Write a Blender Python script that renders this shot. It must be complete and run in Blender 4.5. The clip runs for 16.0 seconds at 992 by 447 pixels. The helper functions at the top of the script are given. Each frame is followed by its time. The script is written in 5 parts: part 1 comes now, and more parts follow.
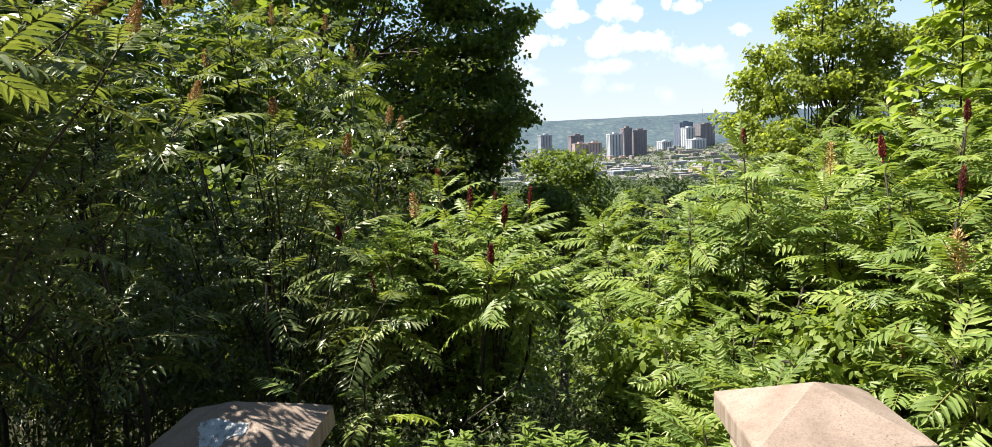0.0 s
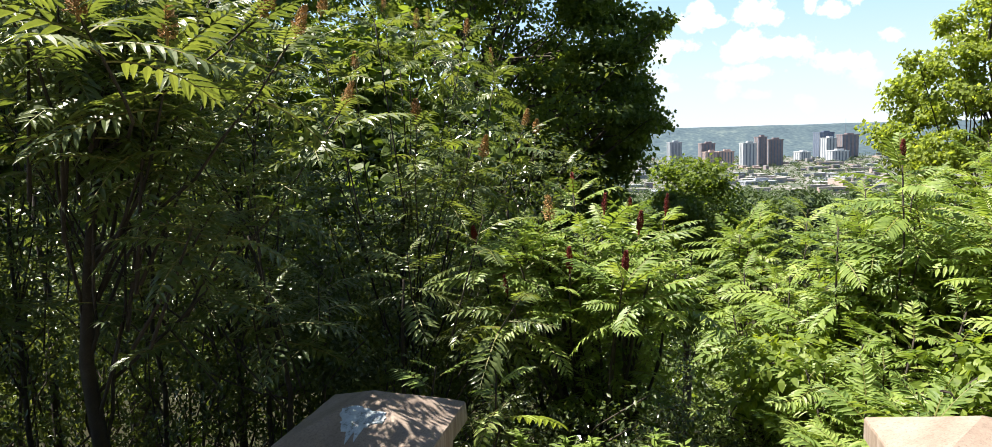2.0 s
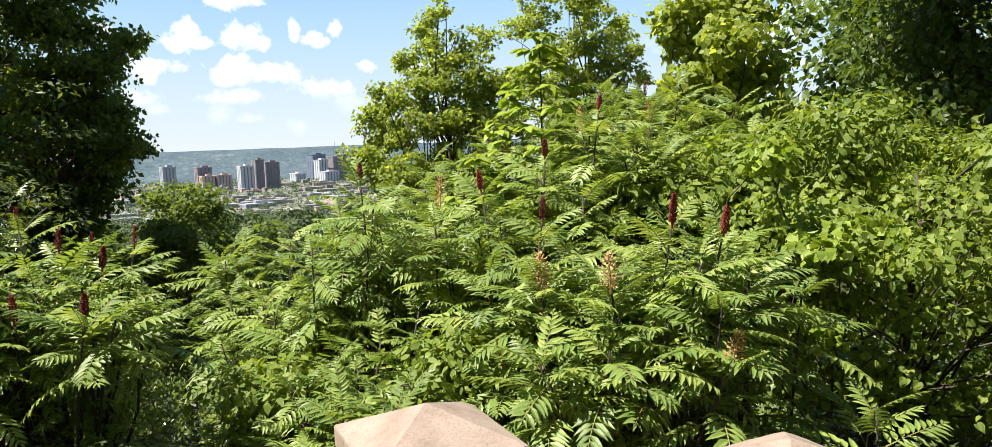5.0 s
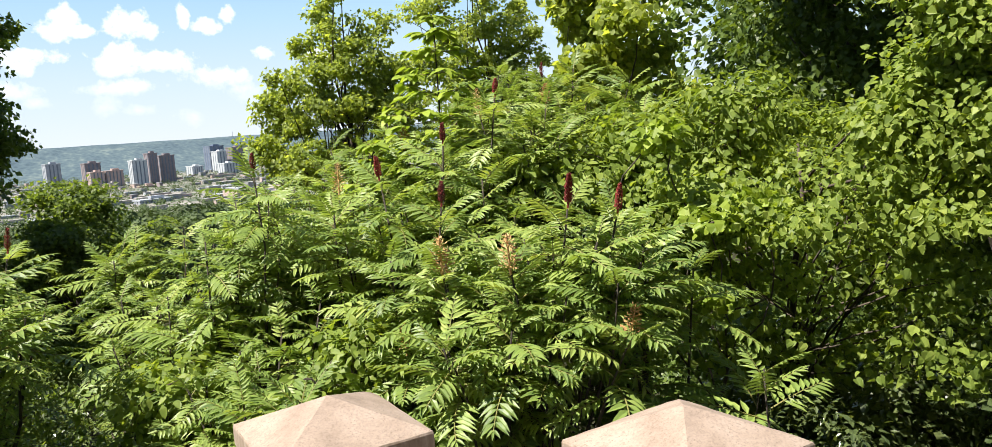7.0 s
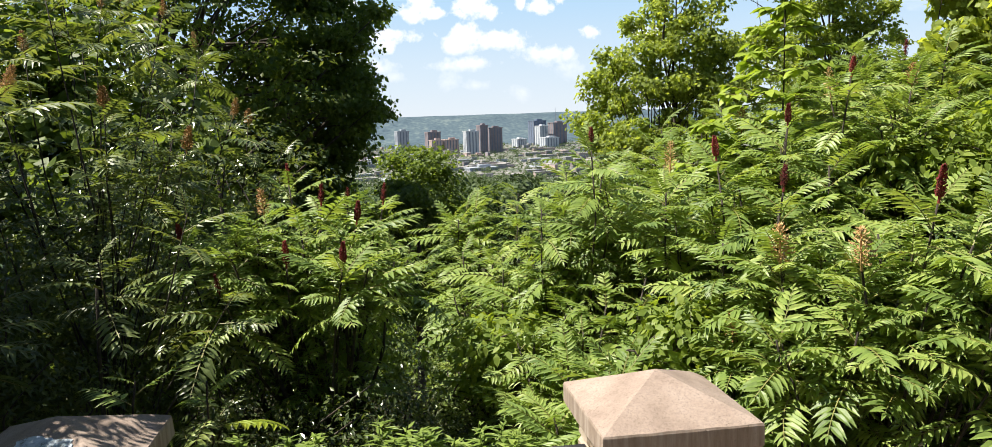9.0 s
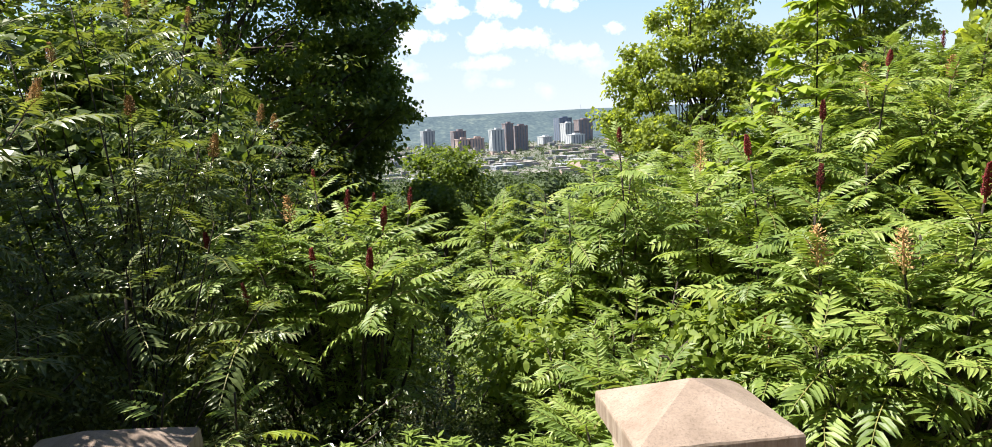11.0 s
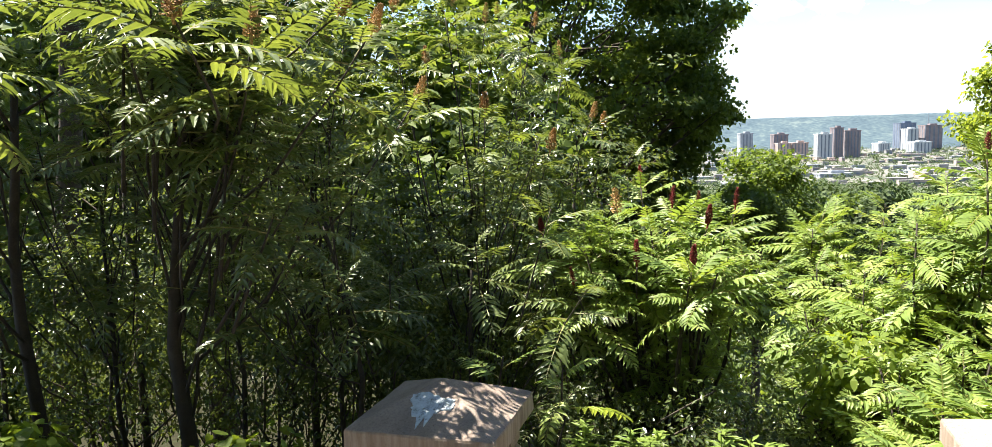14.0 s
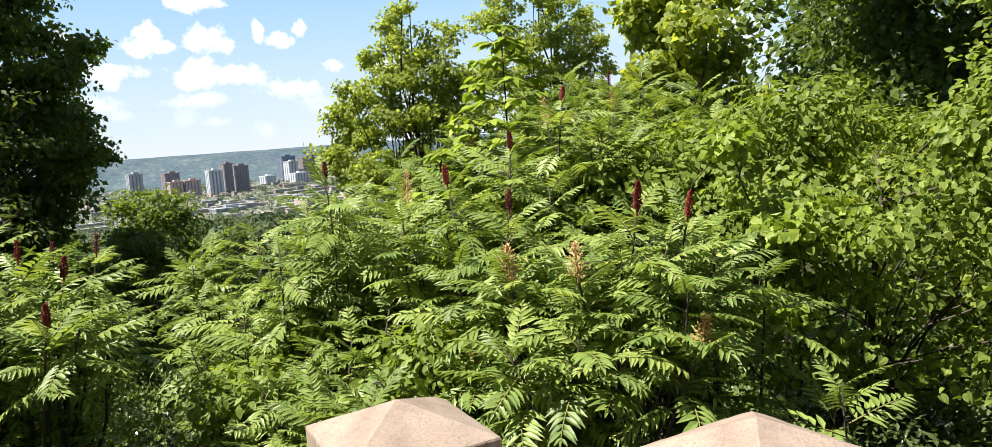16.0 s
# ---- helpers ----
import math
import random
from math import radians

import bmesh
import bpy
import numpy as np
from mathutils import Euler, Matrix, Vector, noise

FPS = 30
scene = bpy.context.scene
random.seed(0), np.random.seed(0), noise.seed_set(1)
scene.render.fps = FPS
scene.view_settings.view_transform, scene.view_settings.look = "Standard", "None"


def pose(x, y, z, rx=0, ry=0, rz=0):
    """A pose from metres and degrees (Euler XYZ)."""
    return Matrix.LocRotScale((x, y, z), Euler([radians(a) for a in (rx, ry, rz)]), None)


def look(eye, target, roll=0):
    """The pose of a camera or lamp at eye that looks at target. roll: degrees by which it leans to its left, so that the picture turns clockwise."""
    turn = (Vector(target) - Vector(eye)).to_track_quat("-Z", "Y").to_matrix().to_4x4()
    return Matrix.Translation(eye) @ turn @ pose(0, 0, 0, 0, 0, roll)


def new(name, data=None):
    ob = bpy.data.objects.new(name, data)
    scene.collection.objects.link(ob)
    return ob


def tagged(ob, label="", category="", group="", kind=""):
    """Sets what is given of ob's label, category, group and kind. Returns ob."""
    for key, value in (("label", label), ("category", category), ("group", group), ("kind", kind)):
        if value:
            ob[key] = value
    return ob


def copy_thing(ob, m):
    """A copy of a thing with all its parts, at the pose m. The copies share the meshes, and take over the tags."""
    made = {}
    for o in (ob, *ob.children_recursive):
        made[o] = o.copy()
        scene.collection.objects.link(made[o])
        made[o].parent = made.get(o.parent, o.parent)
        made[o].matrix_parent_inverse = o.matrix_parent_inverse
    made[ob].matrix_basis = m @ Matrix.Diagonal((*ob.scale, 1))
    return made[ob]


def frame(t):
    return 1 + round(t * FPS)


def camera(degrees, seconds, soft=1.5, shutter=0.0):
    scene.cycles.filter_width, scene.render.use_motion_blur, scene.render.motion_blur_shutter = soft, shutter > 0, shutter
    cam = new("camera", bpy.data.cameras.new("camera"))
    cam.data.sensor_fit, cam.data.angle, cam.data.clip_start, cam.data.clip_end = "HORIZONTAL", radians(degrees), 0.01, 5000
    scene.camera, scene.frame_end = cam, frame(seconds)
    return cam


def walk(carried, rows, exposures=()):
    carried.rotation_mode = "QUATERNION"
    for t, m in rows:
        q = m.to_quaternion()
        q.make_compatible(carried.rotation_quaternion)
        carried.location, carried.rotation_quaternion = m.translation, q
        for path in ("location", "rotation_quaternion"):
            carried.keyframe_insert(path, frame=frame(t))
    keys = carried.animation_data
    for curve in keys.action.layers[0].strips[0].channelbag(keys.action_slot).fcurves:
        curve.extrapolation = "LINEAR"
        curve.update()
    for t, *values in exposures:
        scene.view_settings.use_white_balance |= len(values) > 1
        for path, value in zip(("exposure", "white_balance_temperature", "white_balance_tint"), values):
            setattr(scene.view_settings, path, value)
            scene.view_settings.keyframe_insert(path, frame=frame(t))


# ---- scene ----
cam = camera(65.1, 16.0, 0.5)
PATH = [
    (0, (0.091, -0.366, 1.68), (0.009, 1.619, 1.445), -2.6),
    (0.5, (0.049, -0.361, 1.681), (-0.259, 1.603, 1.457), -1.4),
    (1, (0.021, -0.375, 1.681), (-0.433, 1.561, 1.466), -1.1),
    (1.5, (0.021, -0.379, 1.679), (-0.431, 1.555, 1.446), -1.6),
    (2, (0.032, -0.368, 1.676), (-0.364, 1.581, 1.463), -1.3),
    (2.5, (0.047, -0.372, 1.68), (-0.187, 1.602, 1.457), -0.2),
    (3, (0.077, -0.353, 1.673), (0.079, 1.631, 1.419), -0.9),
    (3.5, (0.093, -0.355, 1.68), (0.249, 1.628, 1.478), -1.3),
    (4, (0.122, -0.351, 1.685), (0.546, 1.592, 1.474), -1.3),
    (4.5, (0.157, -0.343, 1.68), (0.735, 1.56, 1.469), -2.0),
    (5, (0.181, -0.367, 1.688), (0.997, 1.449, 1.496), -2.1),
    (5.2, (0.195, -0.369, 1.687), (1.071, 1.417, 1.483), -2.4),
    (7.3, (0.226, -0.383, 1.686), (1.245, 1.32, 1.442), -3.8),
    (7.5, (0.215, -0.375, 1.682), (1.125, 1.387, 1.42), -3.9),
    (8, (0.183, -0.373, 1.677), (0.871, 1.492, 1.451), -2.7),
    (8.5, (0.139, -0.364, 1.674), (0.539, 1.58, 1.423), -2.5),
    (9, (0.111, -0.352, 1.678), (0.393, 1.611, 1.42), -1.7),
    (9.2, (0.109, -0.353, 1.677), (0.367, 1.612, 1.408), -1.9),
    (11.3, (0.116, -0.286, 1.703), (0.309, 1.689, 1.449), -3.1),
    (11.5, (0.106, -0.31, 1.7), (0.269, 1.674, 1.51), -2.9),
    (12, (0.087, -0.359, 1.677), (0.289, 1.622, 1.491), -1.5),
    (12.5, (0.058, -0.369, 1.674), (-0.037, 1.618, 1.463), -0.7),
    (13, (0.021, -0.409, 1.674), (-0.552, 1.497, 1.476), -0.7),
    (13.5, (0.003, -0.423, 1.681), (-0.836, 1.382, 1.486), -1.4),
    (14, (0.031, -0.416, 1.688), (-0.527, 1.49, 1.456), -1.3),
    (14.5, (0.086, -0.371, 1.678), (0.016, 1.612, 1.428), -1.0),
    (15, (0.136, -0.347, 1.671), (0.437, 1.615, 1.431), -1.5),
    (15.5, (0.164, -0.365, 1.682), (0.78, 1.525, 1.463), -2.9),
    (16, (0.211, -0.382, 1.679), (1.087, 1.404, 1.47), -4.1),
]
walk(cam, [(t, look(eye, target, roll)) for t, eye, target, roll in PATH], [(0, 1.38), (1.5, 1.48), (2.5, 1.56), (3.2, 1.48), (4.2, 1.32), (5.2, 1.33), (7.4, 1.36), (9, 1.24), (11.3, 1.4), (12.0, 1.36), (12.6, 1.42), (13.4, 1.8), (14.0, 2.0), (14.9, 1.4), (15.5, 1.35), (16, 1.33)])


# ---- world, sun ----
SUN = Vector((-0.5, 0.06, 0.86)).normalized()
CLOUDS = [  # azimuth, elevation, half width, half height in degrees
    (3.2, 8.5, 0.79, 0.84), (2.6, 7.7, 0.94, 0.77), (4.0, 7.8, 1.15, 0.4), (6.9, 8.2, 1.44, 0.92), (7.9, 7.9, 0.86, 0.61), (10.4, 8.7, 0.4, 0.84),
    (11.7, 8.1, 1.01, 0.58), (13.1, 8.8, 0.5, 0.58), (15.2, 6.2, 0.69, 0.43), (0.9, 6.3, 1.87, 0.69), (0.6, 5.7, 0.86, 0.54), (6.4, 6.2, 1.58, 0.99),
    (8.6, 5.8, 2.45, 0.69), (5.8, 5.5, 1.29, 0.61), (12.2, 4.7, 1.87, 0.69), (13.7, 4.6, 0.72, 0.69), (13.9, 3.6, 1.15, 0.77), (6.2, 4.2, 2.3, 0.54),
    (5.1, 3.0, 0.86, 0.77), (7.0, 2.7, 1.01, 0.38), (-0.1, 4.1, 1.58, 0.54), (1.1, 3.4, 0.86, 0.38), (10.1, 2.1, 1.01, 0.61), (-0.7, 2.3, 0.86, 0.38),
    (16.0, 3.1, 0.58, 0.31), (-2.1, 8.4, 1.0, 0.6), (6.4, 10.7, 2.0, 0.6), (19.3, 5.9, 1.0, 0.6),
]


def link(nt, a, b):
    nt.links.new(a, b)


def node(nt, kind, **values):
    n = nt.nodes.new(kind)
    for k, v in values.items():
        if k == "op":
            n.operation = v
        else:
            n.inputs[k].default_value = v
    return n


def calc(nt, op, a, b=None, clamp=False):
    n = nt.nodes.new("ShaderNodeMath")
    n.operation, n.use_clamp = op, clamp
    for i, v in enumerate((a, b)):
        if v is None:
            continue
        if isinstance(v, (int, float)):
            n.inputs[i].default_value = v
        else:
            nt.links.new(v, n.inputs[i])
    return n.outputs[0]


def ramp(nt, fac, stops):
    r = nt.nodes.new("ShaderNodeValToRGB")
    e = r.color_ramp.elements
    while len(e) < len(stops):
        e.new(0.5)
    for i, (pos, col) in enumerate(stops):
        e[i].position, e[i].color = pos, (*col, 1)
    link(nt, fac, r.inputs[0])
    return r.outputs[0]


def build_world():
    w = bpy.data.worlds.new("sky")
    w.use_nodes = True
    nt = w.node_tree
    nt.nodes.clear()
    sky = nt.nodes.new("ShaderNodeTexSky")
    sky.sky_type, sky.sun_disc = "NISHITA", False
    sky.sun_elevation, sky.sun_rotation = math.asin(SUN.z), math.atan2(SUN.x, SUN.y)
    sky.air_density, sky.dust_density, sky.ozone_density, sky.altitude = 1.0, 0.25, 3.0, 200
    co = nt.nodes.new("ShaderNodeTexCoord")
    wob = node(nt, "ShaderNodeTexNoise", Scale=42.0, Detail=7.0, Roughness=0.6)
    link(nt, co.outputs["Generated"], wob.inputs["Vector"])
    fine = node(nt, "ShaderNodeTexNoise", Scale=120.0, Detail=5.0, Roughness=0.6)
    link(nt, co.outputs["Generated"], fine.inputs["Vector"])
    total = None
    for az, el, rw, rh in CLOUDS:
        a, e = radians(az), radians(el)
        m = nt.nodes.new("ShaderNodeMapping")
        m.vector_type = "TEXTURE"
        m.inputs["Location"].default_value = (math.sin(a) * math.cos(e), math.cos(a) * math.cos(e), math.sin(e))
        m.inputs["Rotation"].default_value = (0, 0, -a)
        m.inputs["Scale"].default_value = (radians(rw * 1.05), 1.0, radians(rh * 1.05))
        link(nt, co.outputs["Generated"], m.inputs["Vector"])
        ln = nt.nodes.new("ShaderNodeVectorMath")
        ln.operation = "LENGTH"
        link(nt, m.outputs[0], ln.inputs[0])
        one = calc(nt, "SUBTRACT", 1.35, ln.outputs["Value"])
        total = one if total is None else calc(nt, "MAXIMUM", total, one)
    # scattered clouds elsewhere in the sky
    wide = node(nt, "ShaderNodeTexNoise", Scale=5.0, Detail=6.0, Roughness=0.6)
    stretch = nt.nodes.new("ShaderNodeMapping")
    stretch.inputs["Scale"].default_value = (1, 1, 2.5)
    link(nt, co.outputs["Generated"], stretch.inputs["Vector"])
    link(nt, stretch.outputs[0], wide.inputs["Vector"])
    edge = calc(nt, "ADD", total, calc(nt, "MULTIPLY", calc(nt, "SUBTRACT", wob.outputs[0], 0.52), 2.2))
    edge = calc(nt, "ADD", edge, calc(nt, "MULTIPLY", calc(nt, "SUBTRACT", fine.outputs[0], 0.5), 0.9))
    sep = nt.nodes.new("ShaderNodeSeparateXYZ")
    link(nt, co.outputs["Generated"], sep.inputs[0])
    away = calc(nt, "MULTIPLY", calc(nt, "SUBTRACT", calc(nt, "ABSOLUTE", sep.outputs[0]), 0.45), 4.0, True)
    others = calc(nt, "MULTIPLY", calc(nt, "MULTIPLY", calc(nt, "SUBTRACT", wide.outputs[0], 0.55), 6.0, True), away)
    crisp = calc(nt, "ADD", 0.4, calc(nt, "MULTIPLY", calc(nt, "MULTIPLY", calc(nt, "SUBTRACT", sep.outputs[2], 0.06), 20.0, True), 1.7))
    mask = calc(nt, "MAXIMUM", calc(nt, "MULTIPLY", calc(nt, "SUBTRACT", edge, 0.25), crisp, True), others)
    # summer haze: white at the horizon, pale blue above it, the clear sky overhead
    haze = ramp(nt, sep.outputs[2], [(0.0, (0.85, 0.92, 1.0)), (0.08, (0.7, 0.85, 1.0)), (0.15, (0.52, 0.76, 1.0)), (0.24, (0.33, 0.6, 0.96)), (0.45, (0.12, 0.3, 0.62))])
    gain = nt.nodes.new("ShaderNodeMixRGB")
    gain.blend_type = "MULTIPLY"
    gain.inputs[0].default_value = 1.0
    gain.inputs[2].default_value = (8.9, 8.9, 8.9, 1)
    link(nt, haze, gain.inputs[1])
    low = calc(nt, "MULTIPLY", calc(nt, "SUBTRACT", 0.45, sep.outputs[2]), 4.0, True)
    veil = nt.nodes.new("ShaderNodeMixRGB")
    link(nt, calc(nt, "MULTIPLY", low, 0.92), veil.inputs[0])
    link(nt, sky.outputs[0], veil.inputs[1])
    link(nt, gain.outputs[0], veil.inputs[2])
    puff = ramp(nt, fine.outputs[0], [(0.28, (0.86, 0.88, 0.92)), (0.45, (0.98, 0.98, 1.0)), (0.7, (1.0, 1.0, 1.0))])
    bright = nt.nodes.new("ShaderNodeMixRGB")
    bright.blend_type = "MULTIPLY"
    bright.inputs[0].default_value = 1.0
    bright.inputs[2].default_value = (10.6, 10.7, 10.9, 1)
    link(nt, puff, bright.inputs[1])
    cloud = nt.nodes.new("ShaderNodeMixRGB")
    link(nt, calc(nt, "MULTIPLY", mask, 0.92), cloud.inputs[0])
    link(nt, veil.outputs[0], cloud.inputs[1])
    link(nt, bright.outputs[0], cloud.inputs[2])
    bg = nt.nodes.new("ShaderNodeBackground")
    bg.inputs["Strength"].default_value = 0.048
    link(nt, cloud.outputs[0], bg.inputs["Color"])
    out = nt.nodes.new("ShaderNodeOutputWorld")
    link(nt, bg.outputs[0], out.inputs["Surface"])
    scene.world = w


build_world()
sun = bpy.data.lights.new("sun", "SUN")
sun.energy, sun.angle, sun.color = 5.0, radians(0.53), (1.0, 0.94, 0.82)
sun_ob = new("sun", sun)
sun_ob.rotation_mode = "QUATERNION"
sun_ob.rotation_quaternion = SUN.to_track_quat("Z", "Y")


# ---- materials ----
def material(name):
    m = bpy.data.materials.new(name)
    m.use_nodes = True
    nt = m.node_tree
    nt.nodes.clear()
    out = nt.nodes.new("ShaderNodeOutputMaterial")
    p = nt.nodes.new("ShaderNodeBsdfPrincipled")
    link(nt, p.outputs[0], out.inputs[0])
    return m, nt, p, out


def leaf_material(name, dark, mid, light, through_col, trans=0.4, rough=0.42, spread=0.55, gloss=0.38):
    """A leaf: colour varies from plant to plant and from leaf to leaf, light passes through it."""
    m, nt, p, out = material(name)
    info, geo = nt.nodes.new("ShaderNodeObjectInfo"), nt.nodes.new("ShaderNodeNewGeometry")
    co = nt.nodes.new("ShaderNodeTexCoord")
    spots = node(nt, "ShaderNodeTexNoise", Scale=35.0, Detail=3.0)
    link(nt, co.outputs["Object"], spots.inputs["Vector"])
    fac = calc(nt, "ADD", calc(nt, "MULTIPLY", info.outputs["Random"], spread),
               calc(nt, "MULTIPLY", geo.outputs["Random Per Island"], 0.85 - spread))
    fac = calc(nt, "ADD", fac, calc(nt, "MULTIPLY", calc(nt, "SUBTRACT", spots.outputs[0], 0.45), 0.6), True)
    col = ramp(nt, fac, [(0.0, dark), (0.5, mid), (0.93, light), (1.0, (light[0] * 1.5, light[1] * 1.15, light[2]))])
    link(nt, col, p.inputs["Base Color"])
    p.inputs["Roughness"].default_value = rough
    p.inputs["Specular IOR Level"].default_value = gloss
    bump = node(nt, "ShaderNodeBump", Strength=0.25, Distance=0.004)
    link(nt, spots.outputs[0], bump.inputs["Height"])
    link(nt, bump.outputs[0], p.inputs["Normal"])
    tr = nt.nodes.new("ShaderNodeBsdfTranslucent")
    tint = nt.nodes.new("ShaderNodeMixRGB")
    tint.blend_type = "MULTIPLY"
    tint.inputs[0].default_value = 1.0
    tint.inputs[2].default_value = (*through_col, 1)
    link(nt, col, tint.inputs[1])
    link(nt, tint.outputs[0], tr.inputs["Color"])
    mix = nt.nodes.new("ShaderNodeMixShader")
    mix.inputs[0].default_value = trans
    link(nt, p.outputs[0], mix.inputs[1])
    link(nt, tr.outputs[0], mix.inputs[2])
    link(nt, mix.outputs[0], out.inputs[0])
    return m


def rough_material(name, stops, scale=8.0, rough=0.85, bump=0.4, dist=0.01, fine=80.0, coord="Object", spread=0.0, stretch=(1, 1, 1)):
    """A matt surface with stains at one scale and grain at another."""
    m, nt, p, out = material(name)
    co = nt.nodes.new("ShaderNodeTexCoord")
    mp = nt.nodes.new("ShaderNodeMapping")
    mp.inputs["Scale"].default_value = stretch
    link(nt, co.outputs[coord], mp.inputs["Vector"])
    big = node(nt, "ShaderNodeTexNoise", Scale=scale, Detail=6.0, Roughness=0.6)
    small = node(nt, "ShaderNodeTexNoise", Scale=fine, Detail=4.0, Roughness=0.65)
    for n in (big, small):
        link(nt, mp.outputs[0], n.inputs["Vector"])
    fac = calc(nt, "ADD", calc(nt, "MULTIPLY", big.outputs[0], 0.65), calc(nt, "MULTIPLY", small.outputs[0], 0.35))
    if spread:
        info = nt.nodes.new("ShaderNodeObjectInfo")
        fac = calc(nt, "ADD", fac, calc(nt, "MULTIPLY", calc(nt, "SUBTRACT", info.outputs["Random"], 0.5), spread), True)
    link(nt, ramp(nt, fac, stops), p.inputs["Base Color"])
    p.inputs["Roughness"].default_value = rough
    b = node(nt, "ShaderNodeBump", Strength=bump, Distance=dist)
    link(nt, small.outputs[0], b.inputs["Height"])
    link(nt, b.outputs[0], p.inputs["Normal"])
    return m


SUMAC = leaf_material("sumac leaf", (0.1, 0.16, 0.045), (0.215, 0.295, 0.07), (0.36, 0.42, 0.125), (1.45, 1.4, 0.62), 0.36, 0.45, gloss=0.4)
# darker copy of the sumac leaf: shade is put into its colour
SUMAC_L = leaf_material("shaded sumac leaf", (0.063, 0.095, 0.038), (0.126, 0.167, 0.058), (0.22, 0.262, 0.095), (1.6, 1.5, 0.55), 0.36, 0.36, gloss=0.42)
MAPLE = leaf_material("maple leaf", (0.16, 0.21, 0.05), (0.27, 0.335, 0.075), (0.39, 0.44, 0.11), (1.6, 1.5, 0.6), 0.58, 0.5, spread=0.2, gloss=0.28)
# darker copy of the maple leaf, its colour carries the crowns' shade
MAPLE_D = leaf_material("shaded maple leaf", (0.055, 0.09, 0.02), (0.095, 0.145, 0.03), (0.155, 0.21, 0.044), (1.5, 1.45, 0.5), 0.42, 0.42, spread=0.2, gloss=0.4)
VINE = leaf_material("vine leaf", (0.1, 0.15, 0.03), (0.185, 0.25, 0.048), (0.3, 0.36, 0.08), (1.5, 1.45, 0.5), 0.46, 0.48, spread=0.2, gloss=0.24)
SAPLING = leaf_material("sapling leaf", (0.16, 0.235, 0.03), (0.26, 0.34, 0.044), (0.35, 0.43, 0.06), (1.25, 1.25, 0.5), 0.42, 0.48, spread=0.2)
WEED = leaf_material("weed leaf", (0.12, 0.18, 0.04), (0.19, 0.26, 0.055), (0.28, 0.35, 0.085), (1.2, 1.25, 0.5), 0.35, 0.48)
# leaf colour darkened to stand in for the shade inside the thicket
UNDER = leaf_material("shaded understory leaf", (0.05, 0.074, 0.03), (0.09, 0.122, 0.046), (0.16, 0.19, 0.074), (1.7, 1.6, 0.6), 0.38, 0.25, spread=0.2, gloss=0.6)
# tone between lit and shaded maple: part of the shade is in the colour
MAPLE_M = leaf_material("half-shaded maple leaf", (0.08, 0.12, 0.03), (0.135, 0.19, 0.045), (0.21, 0.265, 0.065), (1.6, 1.55, 0.55), 0.5, 0.48, spread=0.2, gloss=0.3)
FARTREE = leaf_material("far tree leaf", (0.045, 0.068, 0.022), (0.066, 0.098, 0.03), (0.1, 0.135, 0.042), (1.2, 1.3, 0.7), 0.2, 0.7, spread=0.5)
BARK = rough_material("bark", [(0.3, (0.035, 0.026, 0.02)), (0.55, (0.075, 0.058, 0.045)), (0.75, (0.13, 0.11, 0.09))], 6, 0.9, 0.8, 0.01, 60, stretch=(1, 1, 0.25))
STEM = rough_material("sumac bark", [(0.3, (0.018, 0.013, 0.01)), (0.55, (0.038, 0.029, 0.022)), (0.75, (0.075, 0.06, 0.046))], 20, 0.85, 0.4, 0.004, 160)
RACHIS = rough_material("leaf stalk", [(0.3, (0.12, 0.14, 0.03)), (0.7, (0.2, 0.17, 0.05))], 20, 0.6, 0.2, 0.002)
RED = rough_material("red sumac fruit", [(0.3, (0.08, 0.008, 0.008)), (0.5, (0.17, 0.014, 0.014)), (0.75, (0.3, 0.035, 0.03))], 60, 0.75, 0.8, 0.004, 220, spread=0.25)
BROWN = rough_material("dry sumac seed head", [(0.3, (0.24, 0.12, 0.045)), (0.5, (0.43, 0.25, 0.1)), (0.75, (0.56, 0.38, 0.18))], 60, 0.85, 0.8, 0.004, 220, spread=0.3)
STONE = rough_material("pier stone", [(0.3, (0.2, 0.15, 0.11)), (0.5, (0.33, 0.26, 0.2)), (0.72, (0.45, 0.38, 0.31))], 9, 0.9, 0.6, 0.008, 70, spread=0.3)
MORTAR = rough_material("mortar", [(0.3, (0.16, 0.15, 0.14)), (0.7, (0.3, 0.28, 0.26))], 20, 0.95, 0.5, 0.004)
# tan picked so the unseen terrace bounces warm light onto the piers
PAVE = rough_material("terrace paving", [(0.3, (0.21, 0.17, 0.135)), (0.5, (0.28, 0.235, 0.19)), (0.7, (0.34, 0.29, 0.24))], 3, 0.9, 0.5, 0.01)
IRON = rough_material("black painted iron", [(0.3, (0.012, 0.012, 0.014)), (0.7, (0.035, 0.035, 0.04))], 30, 0.4, 0.2, 0.002)


